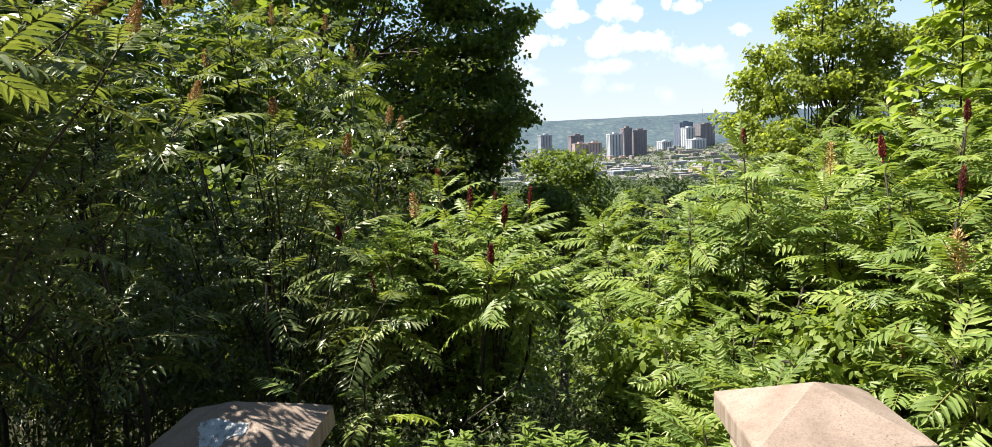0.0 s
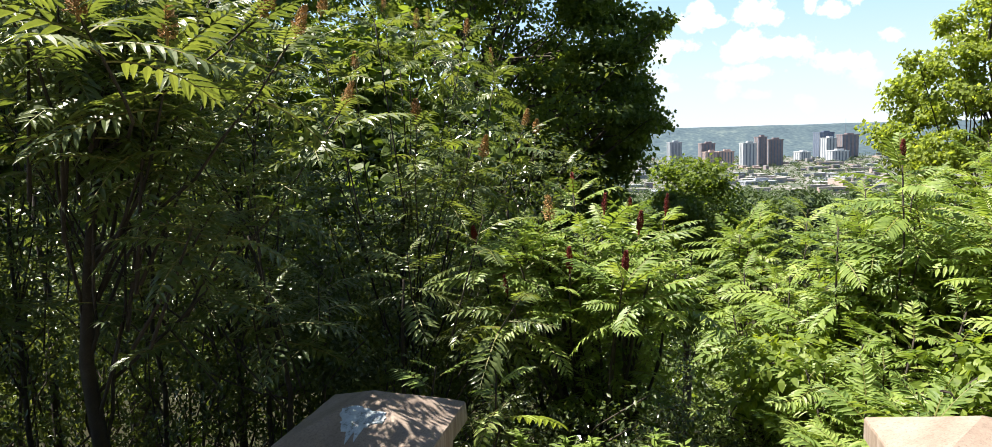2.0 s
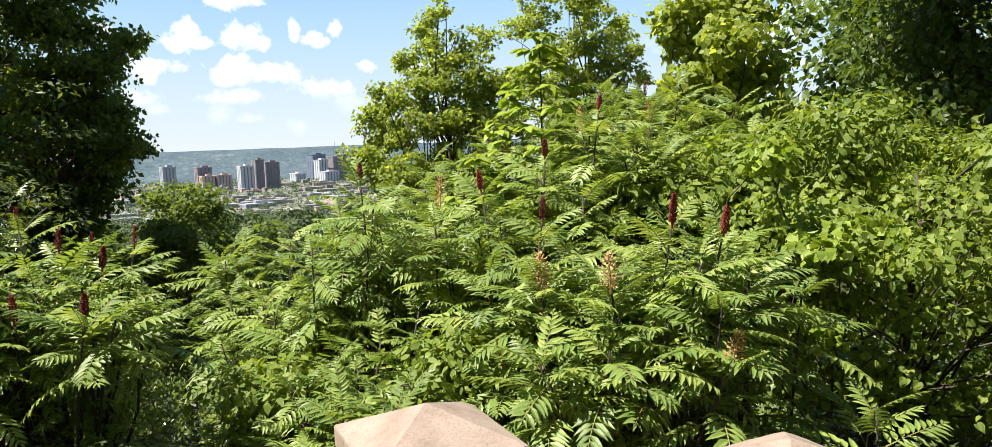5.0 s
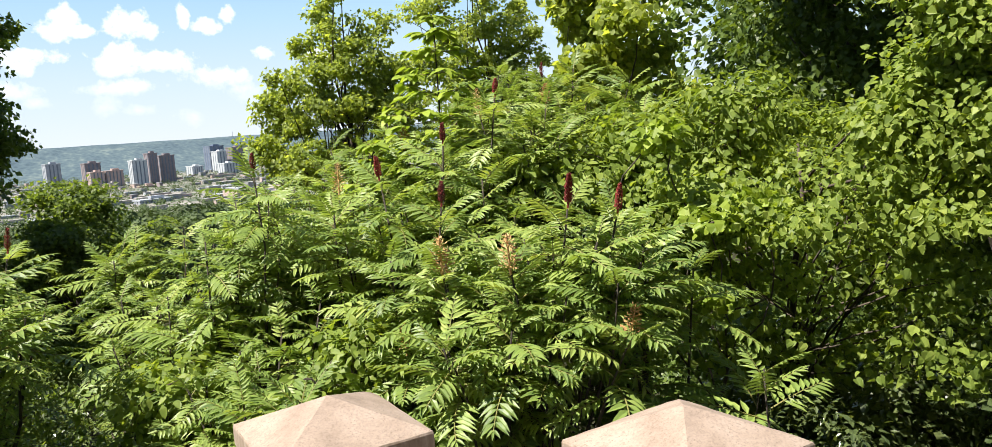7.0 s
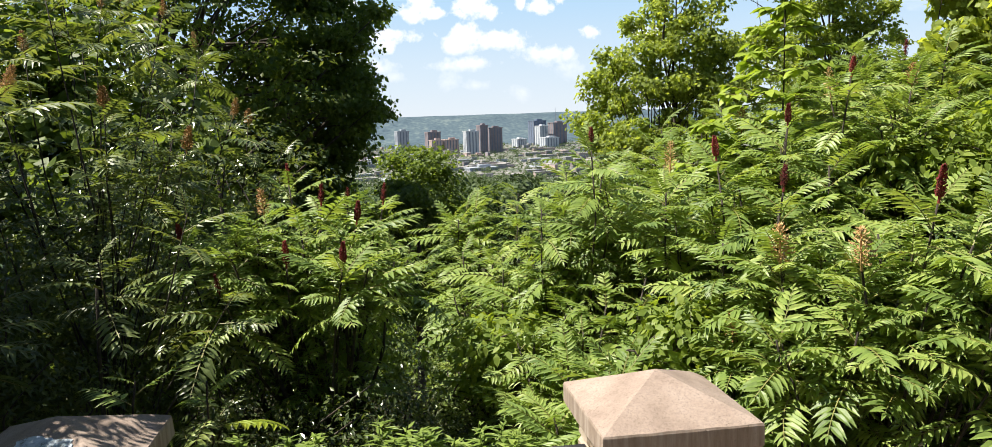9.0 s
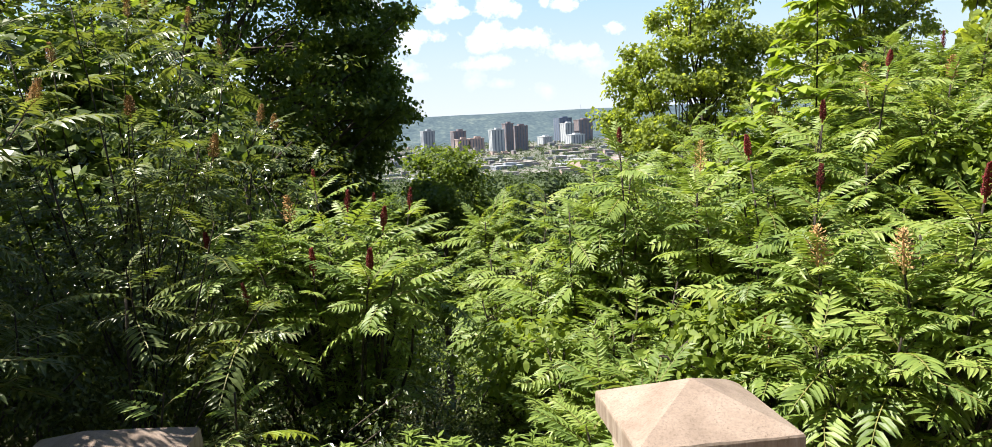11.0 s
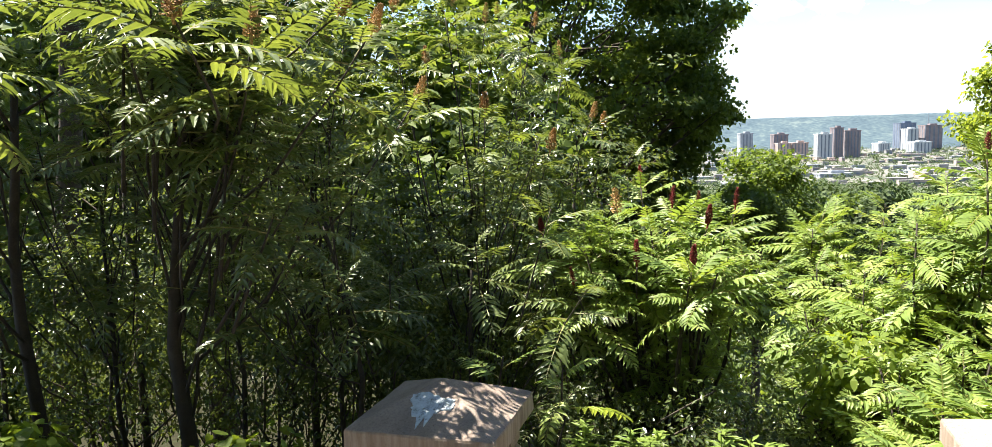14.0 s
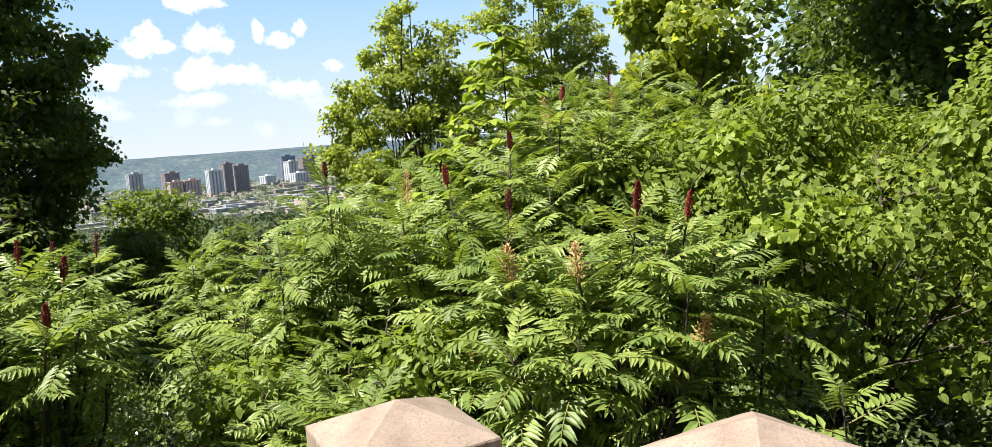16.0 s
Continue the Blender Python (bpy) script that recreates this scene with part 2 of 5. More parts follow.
def concrete_material():
    m, nt, p, out = material("cast concrete")
    co = nt.nodes.new("ShaderNodeTexCoord")
    big = node(nt, "ShaderNodeTexNoise", Scale=5.0, Detail=6.0, Roughness=0.65)
    small = node(nt, "ShaderNodeTexNoise", Scale=105.0, Detail=4.0, Roughness=0.75)
    pits = node(nt, "ShaderNodeTexVoronoi", Scale=80.0)
    where = node(nt, "ShaderNodeTexNoise", Scale=9.0, Detail=3.0)
    for n in (big, small, pits, where):
        link(nt, co.outputs["Object"], n.inputs["Vector"])
    col = ramp(nt, big.outputs[0], [(0.3, (0.2, 0.15, 0.122)), (0.5, (0.275, 0.212, 0.176)), (0.72, (0.345, 0.277, 0.237))])
    grain = nt.nodes.new("ShaderNodeMixRGB")
    grain.blend_type = "MULTIPLY"
    grain.inputs[0].default_value = 0.8
    link(nt, col, grain.inputs[1])
    link(nt, ramp(nt, small.outputs[0], [(0.34, (0.66, 0.64, 0.62)), (0.47, (0.96, 0.95, 0.94)), (0.66, (1.14, 1.12, 1.1))]), grain.inputs[2])
    hole = calc(nt, "MULTIPLY", calc(nt, "MULTIPLY", calc(nt, "SUBTRACT", 0.24, pits.outputs[0]), 9.0, True),
                calc(nt, "MULTIPLY", calc(nt, "SUBTRACT", where.outputs[0], 0.5), 8.0, True))
    dark = nt.nodes.new("ShaderNodeMixRGB")
    dark.inputs[2].default_value = (0.16, 0.115, 0.085, 1)
    link(nt, calc(nt, "MULTIPLY", hole, 0.75), dark.inputs[0])
    link(nt, grain.outputs[0], dark.inputs[1])
    run = nt.nodes.new("ShaderNodeMapping")
    run.inputs["Scale"].default_value = (1, 1, 0.12)
    link(nt, co.outputs["Object"], run.inputs["Vector"])
    streak = node(nt, "ShaderNodeTexNoise", Scale=34.0, Detail=5.0, Roughness=0.6)
    link(nt, run.outputs[0], streak.inputs["Vector"])
    geo = nt.nodes.new("ShaderNodeNewGeometry")
    nz = nt.nodes.new("ShaderNodeSeparateXYZ")
    link(nt, geo.outputs["Normal"], nz.inputs[0])
    upright = calc(nt, "MULTIPLY", calc(nt, "SUBTRACT", 0.6, calc(nt, "ABSOLUTE", nz.outputs[2])), 3.0, True)
    lime = nt.nodes.new("ShaderNodeMixRGB")
    link(nt, calc(nt, "MULTIPLY", upright, 0.75), lime.inputs[0])
    link(nt, dark.outputs[0], lime.inputs[1])
    link(nt, ramp(nt, streak.outputs[0], [(0.34, (0.2, 0.145, 0.105)), (0.47, (0.26, 0.2, 0.155)), (0.64, (0.38, 0.32, 0.27))]), lime.inputs[2])
    link(nt, lime.outputs[0], p.inputs["Base Color"])
    p.inputs["Roughness"].default_value = 0.88
    h = calc(nt, "SUBTRACT", calc(nt, "MULTIPLY", small.outputs[0], 0.5), calc(nt, "MULTIPLY", hole, 1.0))
    b = node(nt, "ShaderNodeBump", Strength=0.55, Distance=0.004)
    link(nt, h, b.inputs["Height"])
    link(nt, b.outputs[0], p.inputs["Normal"])
    return m


CONCRETE = concrete_material()


# ---- builders ----
def mesh_of(name, verts, faces, mats, face_mat=None, smooth=False):
    """A mesh from an array of points and an array or list of faces."""
    me = bpy.data.meshes.new(name)
    v = np.asarray(verts, np.float32)
    lens = np.array([len(f) for f in faces], np.int32)
    loops = np.concatenate([np.asarray(f, np.int32) for f in faces]) if not isinstance(faces, np.ndarray) else faces.ravel().astype(np.int32)
    me.vertices.add(len(v))
    me.vertices.foreach_set("co", v.ravel())
    me.loops.add(len(loops))
    me.loops.foreach_set("vertex_index", loops)
    me.polygons.add(len(lens))
    me.polygons.foreach_set("loop_start", np.concatenate(([0], np.cumsum(lens)[:-1])).astype(np.int32))
    for m in mats:
        me.materials.append(m)
    if face_mat is not None:
        me.polygons.foreach_set("material_index", np.asarray(face_mat, np.int32))
    me.polygons.foreach_set("use_smooth", np.full(len(lens), smooth))
    me.update(calc_edges=True)
    me.validate()
    return me


def child(name, me, parent, m=None, label=""):
    ob = new(name, me)
    ob.parent = parent
    if m is not None:
        ob.matrix_local = m
    return tagged(ob, label)


def part(name, bm, mat, parent, label=""):
    """Links a bmesh as one mesh object under a thing or a part."""
    me = bpy.data.meshes.new(name)
    bm.to_mesh(me)
    bm.free()
    me.materials.append(mat)
    return child(name, me, parent, None, label)


def thing(name, at, label, category, group="", kind=""):
    ob = new(name)
    ob.location = at
    ob.empty_display_size = 0.1
    return tagged(ob, label, category, group, kind)


def tube(points, radii, sides=6):
    """Points and faces of a tapered tube along a line."""
    pts = [Vector(p) for p in points]
    verts, faces = [], []
    up = Vector((0.31, 0.17, 0.93)).normalized()
    for i, p in enumerate(pts):
        d = (pts[min(i + 1, len(pts) - 1)] - pts[max(i - 1, 0)]).normalized()
        a = d.cross(up if abs(d.dot(up)) < 0.95 else Vector((1, 0, 0))).normalized()
        b = d.cross(a)
        for k in range(sides):
            w = 2 * math.pi * k / sides
            verts.append(p + (a * math.cos(w) + b * math.sin(w)) * radii[i])
    for i in range(len(pts) - 1):
        for k in range(sides):
            k2 = (k + 1) % sides
            faces.append((i * sides + k, i * sides + k2, (i + 1) * sides + k2, (i + 1) * sides + k))
    faces.append(tuple(range((len(pts) - 1) * sides, len(pts) * sides)))
    return verts, faces


def bent(a, b, bow, rng, steps=7):
    """A line from a to b that bows and wavers."""
    a, b = Vector(a), Vector(b)
    side = Vector((rng.uniform(-1, 1), rng.uniform(-1, 1), rng.uniform(-0.4, 0.6)))
    out = []
    for i in range(steps):
        s = i / (steps - 1)
        p = a.lerp(b, s) + side * bow * math.sin(math.pi * s)
        if 0 < i < steps - 1:
            p += Vector((rng.uniform(-1, 1), rng.uniform(-1, 1), 0)) * bow * 0.22
        out.append(p)
    return out


def merged(pieces):
    """Several (points, faces) in one."""
    verts, faces = [], []
    for v, f in pieces:
        o = len(verts)
        verts.extend(v)
        faces.extend(tuple(i + o for i in q) for q in f)
    return verts, faces


OUTLINES = {
    "maple": [(0, 0), (0.5, 0.14), (0.34, 0.46), (0.42, 0.72), (0, 1.0), (-0.42, 0.72), (-0.34, 0.46), (-0.5, 0.14)],
    "heart": [(0, 0.06), (0.22, -0.06), (0.46, 0.16), (0.42, 0.5), (0.2, 0.78), (0, 1.0), (-0.2, 0.78), (-0.42, 0.5), (-0.46, 0.16), (-0.22, -0.06)],
    "oval": [(0, 0), (0.24, 0.3), (0.2, 0.68), (0, 1.0), (-0.2, 0.68), (-0.24, 0.3)],
    "point": [(0, 0), (0.2, 0.16), (0.27, 0.4), (0.17, 0.72), (0, 1.0), (-0.17, 0.72), (-0.27, 0.4), (-0.2, 0.16)],
    "round": [(0, 0), (0.4, 0.14), (0.4, 0.55), (0, 1.0), (-0.36, 0.6), (-0.42, 0.2)],
    "kite": [(0, 0), (0.42, 0.45), (0, 1.0), (-0.42, 0.45)],
    "lobed": [(0, 0), (0.5, 0.22), (0.36, 0.7), (0, 1.0), (-0.36, 0.7), (-0.5, 0.22)],
    "lance": [(0, 0), (0.13, 0.35), (0.09, 0.7), (0, 1.0), (-0.09, 0.7), (-0.13, 0.35)],
    "leaflet": [(0, 0), (0.23, 0.42), (0, 1.0), (-0.23, 0.42)],
}


def leaf_cloud(name, pos, normal, tip, size, kind, mats, curl=0.12):
    """One mesh of flat leaves: where they grow, the way they face, the way their tips point, their length."""
    pos, n, t = (np.asarray(a, float) for a in (pos, normal, tip))
    n /= np.linalg.norm(n, axis=1, keepdims=True) + 1e-9
    t -= n * (t * n).sum(1, keepdims=True)
    t /= np.linalg.norm(t, axis=1, keepdims=True) + 1e-9
    b = np.cross(t, n)
    tpl = np.array(OUTLINES[kind])
    bend = -curl * (tpl[:, 1] ** 2) + curl * 0.8 * np.abs(tpl[:, 0])
    size = np.asarray(size, float)[:, None, None]
    v = pos[:, None] + size * (tpl[None, :, :1] * b[:, None] + tpl[None, :, 1:] * t[:, None] + bend[None, :, None] * n[:, None])
    k = len(tpl)
    f = np.arange(len(pos) * k).reshape(-1, k)
    return mesh_of(name, v.reshape(-1, 3), f, mats)


def frond_mesh(name, length, pairs, leaflet, droop, mat, seed, plain=False):
    """A sumac leaf: a drooping stalk along x with pairs of folded, pointed leaflets."""
    rng = random.Random(seed)
    steps = 4 if plain else 7
    line, ang, p = [], 0.25, Vector((0, 0, 0))
    sway = rng.uniform(-0.25, 0.25)
    for i in range(steps):
        line.append(p.copy())
        ang -= droop / steps
        p += Vector((math.cos(ang) * math.cos(sway * i / steps), math.sin(sway * i / steps), math.sin(ang))) * length / (steps - 1)

    def on(s):
        q = min(s, 0.9999) * (steps - 1)
        i = int(q)
        return line[i].lerp(line[i + 1], q - i), (line[i + 1] - line[i]).normalized()

    verts, faces = tube(line, [0.0042 * (1 - 0.7 * i / steps) for i in range(steps)], 3)
    mats = [0] * len(faces)
    spots = []
    for k in range(pairs):
        s = 0.16 + 0.8 * k / (pairs - 1)
        for sg in (-1, 1):
            spots.append((s + rng.uniform(-0.012, 0.012), sg))
    spots.append((0.999, 0))
    for s, sg in spots:
        if rng.random() < 0.03:
            continue
        c, d = on(s)
        side = d.cross(Vector((0, 0, 1))).normalized()
        up = side.cross(d)
        size = leaflet * (0.62 + 0.62 * math.sin(math.pi * min(1, s * 0.82 + 0.12))) * rng.uniform(0.85, 1.1)
        if s > 0.9:
            size *= 0.75
        fwd = radians(rng.uniform(14, 30) + 25 * s)
        axis = (side * sg * math.cos(fwd) + d * math.sin(fwd)).normalized() if sg else d
        hang = rng.uniform(0.12, 0.34)
        wide = size * rng.uniform(0.125, 0.155)
        across = axis.cross(up).normalized()
        o = len(verts)
        if plain:
            mid = c + axis * size * 0.42 - up * size * hang * 0.18
            verts.extend([c, mid + across * wide + up * wide * 0.4, mid, mid - across * wide + up * wide * 0.4, c + axis * size - up * size * hang])
            faces.extend([(o, o + 2, o + 1), (o, o + 3, o + 2), (o + 1, o + 2, o + 4), (o + 2, o + 3, o + 4)])
            mats.extend([1] * 4)
            continue
        row = []
        for q, w in ((0.0, 0), (0.3, 1.0), (0.66, 0.72), (1.0, 0)):
            mid = c + axis * size * q - up * size * hang * q * q
            row.append((mid, w))
        verts.append(row[0][0])
        for mid, w in row[1:3]:
            verts.extend([mid + across * wide * w + up * wide * 0.4 * w, mid, mid - across * wide * w + up * wide * 0.4 * w])
        verts.append(row[3][0])
        new_faces = [(o, o + 2, o + 1), (o, o + 3, o + 2), (o + 1, o + 2, o + 5, o + 4), (o + 2, o + 3, o + 6, o + 5), (o + 4, o + 5, o + 7), (o + 5, o + 6, o + 7)]
        faces.extend(new_faces)
        mats.extend([1] * 6)
    return mesh_of(name, verts, faces, [RACHIS, mat], mats)


def cone_mesh(name, length, radius, mat, seed, loose=0.0, count=90):
    """A sumac fruit head: many small knobs round a core that tapers to the tip."""
    rng = random.Random(seed)
    pieces = [tube([(0, 0, -0.03), (0, 0, length * 0.5), (0, 0, length)], [0.006, 0.005, 0.002], 5)]
    for i in range(count):
        s = i / count
        r = radius * (0.35 + 0.75 * math.sin(math.pi * (0.16 + 0.78 * s))) * (1 - 0.45 * s) * rng.uniform(0.75, 1.12 + loose)
        w = i * 2.4
        c = Vector((math.cos(w) * r, math.sin(w) * r, s * length * 0.97))
        k = radius * rng.uniform(0.3, 0.44) * (1 - 0.35 * min(loose, 1))
        top = c + Vector((math.cos(w), math.sin(w), 1.3)) * k * 0.9
        ring = [c + Vector((rng.uniform(-0.2, 0.2) + math.cos(a) * 0.8, math.sin(a) * 0.8, math.sin(a + w) * 0.5)) * k for a in (0, 1.57, 3.14, 4.71)]
        low = Vector((c.x * 0.3, c.y * 0.3, c.z - k * 0.4))
        pieces.append(([low, *ring, top], [(0, 2, 1), (0, 3, 2), (0, 4, 3), (0, 1, 4), (5, 1, 2), (5, 2, 3), (5, 3, 4), (5, 4, 1)]))
    v, f = merged(pieces)
    return mesh_of(name, v, f, [mat])


FRONDS = [frond_mesh("sumac leaf", 0.35 + 0.025 * (i % 4), 9 + i % 4, 0.084 + 0.006 * (i % 3), 0.4 + 0.15 * (i % 5), SUMAC, i) for i in range(8)]
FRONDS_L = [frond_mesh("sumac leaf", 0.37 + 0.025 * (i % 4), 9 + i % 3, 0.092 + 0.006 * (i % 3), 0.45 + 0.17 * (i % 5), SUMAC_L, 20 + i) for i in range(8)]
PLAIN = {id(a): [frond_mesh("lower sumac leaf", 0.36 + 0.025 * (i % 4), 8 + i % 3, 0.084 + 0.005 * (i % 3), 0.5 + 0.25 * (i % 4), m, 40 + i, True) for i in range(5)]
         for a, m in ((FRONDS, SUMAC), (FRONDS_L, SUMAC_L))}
REDS = [cone_mesh("red fruit", 0.1 + 0.017 * i, 0.018, RED, i) for i in range(3)]
BROWNS = [cone_mesh("seed head", 0.16 + 0.025 * i, 0.027, BROWN, 5 + i, 1.1) for i in range(3)]

BIG_BROWNS = [cone_mesh("seed head", 0.13 + 0.02 * i, 0.0235, BROWN, 15 + i, 0.7, 150) for i in range(3)]


def joined_leaves(name, placed):
    """Many sumac leaves, given as (mesh, matrix), as one mesh."""
    vs, fs, ms, o = [], [], [], 0
    for me, m in placed:
        co = np.zeros(len(me.vertices) * 3, np.float32)
        me.vertices.foreach_get("co", co)
        mm = np.array(m)
        vs.append(co.reshape(-1, 3) @ mm[:3, :3].T + mm[:3, 3])
        for q in me.polygons:
            fs.append([i + o for i in q.vertices])
            ms.append(q.material_index)
        o += len(me.vertices)
    return mesh_of(name, np.concatenate(vs), fs, list(placed[0][0].materials), ms)


def sumac(base, tips, label, rng, group, fronds=FRONDS, count=(9, 13), trunk=0.022, fork=0.45, size=1.0, upright=1.0):
    """A sumac: stems that fork from the base, a whorl of leaves at each tip, fruit heads on some tips.
    tips: place, and kind of head: '' none, 'r' red, 'b' dry brown, 'u' a tip deep in the shrub."""
    plant = thing("sumac_shrub", base, label, "shrub", group)
    base = Vector(base)
    mean = sum((Vector(t) for t, _ in tips), Vector()) / len(tips)
    knee = (mean - base) * fork + Vector((0, 0, 0.1))
    knee.x, knee.y = knee.x * upright, knee.y * upright
    spine = bent((0, 0, -0.15), knee, 0.08, rng)
    v, f = tube(spine, [trunk * (1.1 - 0.11 * i) for i in range(7)], 7)
    child("trunk", mesh_of("trunk", v, f, [STEM], smooth=True), plant)
    hidden = []
    for at, head in tips:
        tip = Vector(at) - base
        q = rng.uniform(2.4 if fork > 0.7 else 3.4, 5.9) if tip.z > knee.z + 0.15 else rng.uniform(1.0, 3.5)
        start = spine[int(q)].lerp(spine[int(q) + 1], q - int(q))
        line = bent(start, tip, 0.09, rng)
        rise = min(0.22, (tip - start).length * 0.16) * (0.45 if fork > 0.7 else 1.0)
        for i in range(1, 6):
            line[i].z -= rise * math.sin(math.pi * i / 6)
        line[-1] = tip
        if head == "u" and rng.random() < (0.88 if fork > 0.7 else 0.65):
            line = line[3:4] + line[4:]
            line = [line[0].lerp(line[-1], i / 6) for i in range(7)]
        v, f = tube(line, [trunk * (0.17 if fork > 0.7 else 0.38) * (1 - i / 6.6) + (0.0026 if fork > 0.7 else 0.0038) for i in range(7)], 5)
        stem = child("stem", mesh_of("stem", v, f, [STEM], smooth=True), plant)
        lean = (line[-1] - line[-3]).normalized()
        n = rng.randint(*count)
        turn = rng.uniform(0, 6.28)
        for i in range(n):
            q = i / (n - 1)
            turn += 2.4
            lift = 56 - 58 * q + rng.uniform(-16, 16)
            k = size * (0.62 + 0.42 * min(1, q * 2.2)) * rng.uniform(0.72, 1.18)
            p = tip - lean * (0.02 + 0.3 * q) * size
            m = Matrix.Translation(p) @ Matrix.Rotation(turn, 4, "Z") @ Matrix.Rotation(-radians(lift - 14), 4, "Y") @ Matrix.Rotation(rng.uniform(-0.38, 0.38), 4, "X") @ Matrix.Scale(k, 4)
            if head == "u":
                hidden.append((rng.choice(PLAIN[id(fronds)]), m))
            else:
                child("leaf", rng.choice(fronds), stem, m)
        if head in ("r", "b"):
            m = Matrix.Translation(tip + lean * (0.035 if head == "r" else 0.03)) @ (lean + Vector((0, 0, 0.8))).to_track_quat("Z", "Y").to_matrix().to_4x4() @ Matrix.Scale(rng.uniform(0.85, 1.15) * (size if size < 0.85 else 1.0), 4)
            if head == "r":
                child("fruit_head", rng.choice(REDS), stem, m, "dark red sumac fruit head")
            else:
                child("seed_head", rng.choice(BROWNS if fronds is FRONDS else BIG_BROWNS), stem, m, "dry tan sumac flower head")
    if hidden:
        tagged(child("lower_leaves", joined_leaves("lower leaves", hidden), plant), kind="stuff")
    return plant


def crown_points(rng, centres, radii, per, flat=0.55):
    """Leaf places round twig ends, with the way they face."""
    n = len(centres)
    c = np.repeat(centres, per, 0)
    r = np.repeat(radii, per)[:, None]
    g = rng.normal(size=(n * per, 3))
    g /= np.linalg.norm(g, axis=1, keepdims=True)
    g *= rng.random((n * per, 1)) ** 0.4
    off = g * r * np.array([1, 1, flat])
    return c + off, off / r


def tree(name, label, base, crown, radii, clusters, per, leaf, kind, mat, seed, trunk=0.15, spread=0.45, shell=0.55, group="", limbs=28, flat=0.55, up=0.55, mess=0.45, boughs=0, reach=0.3, extra=(), curl=0.12, fill=2.5):
    """A broadleaf tree: tapered trunk, limbs that reach into the crown, and a crown of separate leaves on many twigs.
    boughs: into how many lobes the crown is gathered; extra: lobes of its own, as (place, radius)."""
    rng, rnd = np.random.default_rng(seed), random.Random(seed)
    base, crown = Vector(base), Vector(crown)
    plant = thing(name, base, label, "tree", group)
    c = crown - base
    g = rng.normal(size=(clusters, 3))
    g /= np.linalg.norm(g, axis=1, keepdims=True)
    lump = np.array([0.88 + 0.42 * noise.noise(Vector(p) * 1.9 + Vector((seed * 3.1, 0, 0))) for p in g])
    depth = shell + (1 - shell) * rng.random(clusters)
    centres = np.array(c) + g * (lump * depth)[:, None] * np.array(radii)
    if boughs:
        b = rng.normal(size=(boughs, 3))
        b /= np.linalg.norm(b, axis=1, keepdims=True)
        b *= (shell + (1 - shell) * rng.random((boughs, 1))) * np.array([[0.85 + 0.35 * rng.random()] for _ in range(boughs)])
        pick = rng.integers(0, boughs, clusters)
        puff = rng.normal(size=(clusters, 3))
        puff *= (rng.random((clusters, 1)) ** 0.5) / np.linalg.norm(puff, axis=1, keepdims=True)
        centres = np.array(c) + (b[pick] + puff * reach * (0.7 + 0.6 * rng.random(boughs))[pick][:, None]) * np.array(radii)
    for at, r in extra:
        n = max(5, int(fill * (r / spread) ** 2))
        puff = rng.normal(size=(n, 3))
        puff *= (rng.random((n, 1)) ** 0.5) / np.linalg.norm(puff, axis=1, keepdims=True)
        lobe = np.array(Vector(at) - base) + puff * r * np.array([0.85, 0.85, 0.6])
        centres = np.concatenate([centres, lobe]) if clusters else lobe if at is extra[0][0] else np.concatenate([centres, lobe])
    clusters = len(centres)
    sizes = spread * (0.6 + 0.8 * rng.random(clusters))
    pos, off = crown_points(rng, centres, sizes, per, flat)
    out = pos - np.array(c)
    out /= np.linalg.norm(out, axis=1, keepdims=True)
    normal = 0.5 * out + 0.5 * off + np.array([0, 0, up]) + rng.normal(size=pos.shape) * mess
    tipd = off + rng.normal(size=pos.shape) * 0.5 + np.array([0, 0, -0.5])
    me = leaf_cloud("crown", pos, normal, tipd, leaf * (0.6 + 0.7 * rng.random(len(pos))), kind, [mat], curl)
    child("crown", me, plant)
    top = c + Vector((0, 0, radii[2] * 0.5))
    line = bent((0, 0, -0.3), top, 0.25, rnd, 9)
    v, f = tube(line, [trunk * (1.15 - 0.12 * i) for i in range(9)], 9)
    child("trunk", mesh_of("trunk", v, f, [BARK], smooth=True), plant)
    picks = rng.choice(clusters, min(clusters, limbs), replace=False)
    for at, r in extra:
        end = Vector(at) - base
        low = line[3].lerp(line[6], rnd.random())
        v, f = tube(bent(low, end, 0.3, rnd, 7), [trunk * 0.13 * (1 - 0.15 * k) + 0.004 for k in range(7)], 5)
        child("limb", mesh_of("limb", v, f, [BARK], smooth=True), plant)
    for j, q in enumerate(picks):
        end = Vector(centres[q])
        low = min(max(0.25, (end.z - radii[2] * 0.55) / max(top.z, 0.1)), 0.92)
        s = low * 8
        i = min(int(s), 7)
        start = line[i].lerp(line[i + 1], s - i)
        r0 = trunk * (0.42 - 0.3 * low) * (1 if j < 12 else 0.5)
        v, f = tube(bent(start, end, 0.22, rnd, 6), [r0 * (1 - 0.16 * k) + 0.004 for k in range(6)], 5)
        child("limb", mesh_of("limb", v, f, [BARK], smooth=True), plant)
    return plant


# ---- ground ----
def smooth(a, b, x):
    s = min(max((x - a) / (b - a), 0), 1)
    return s * s * (3 - 2 * s)


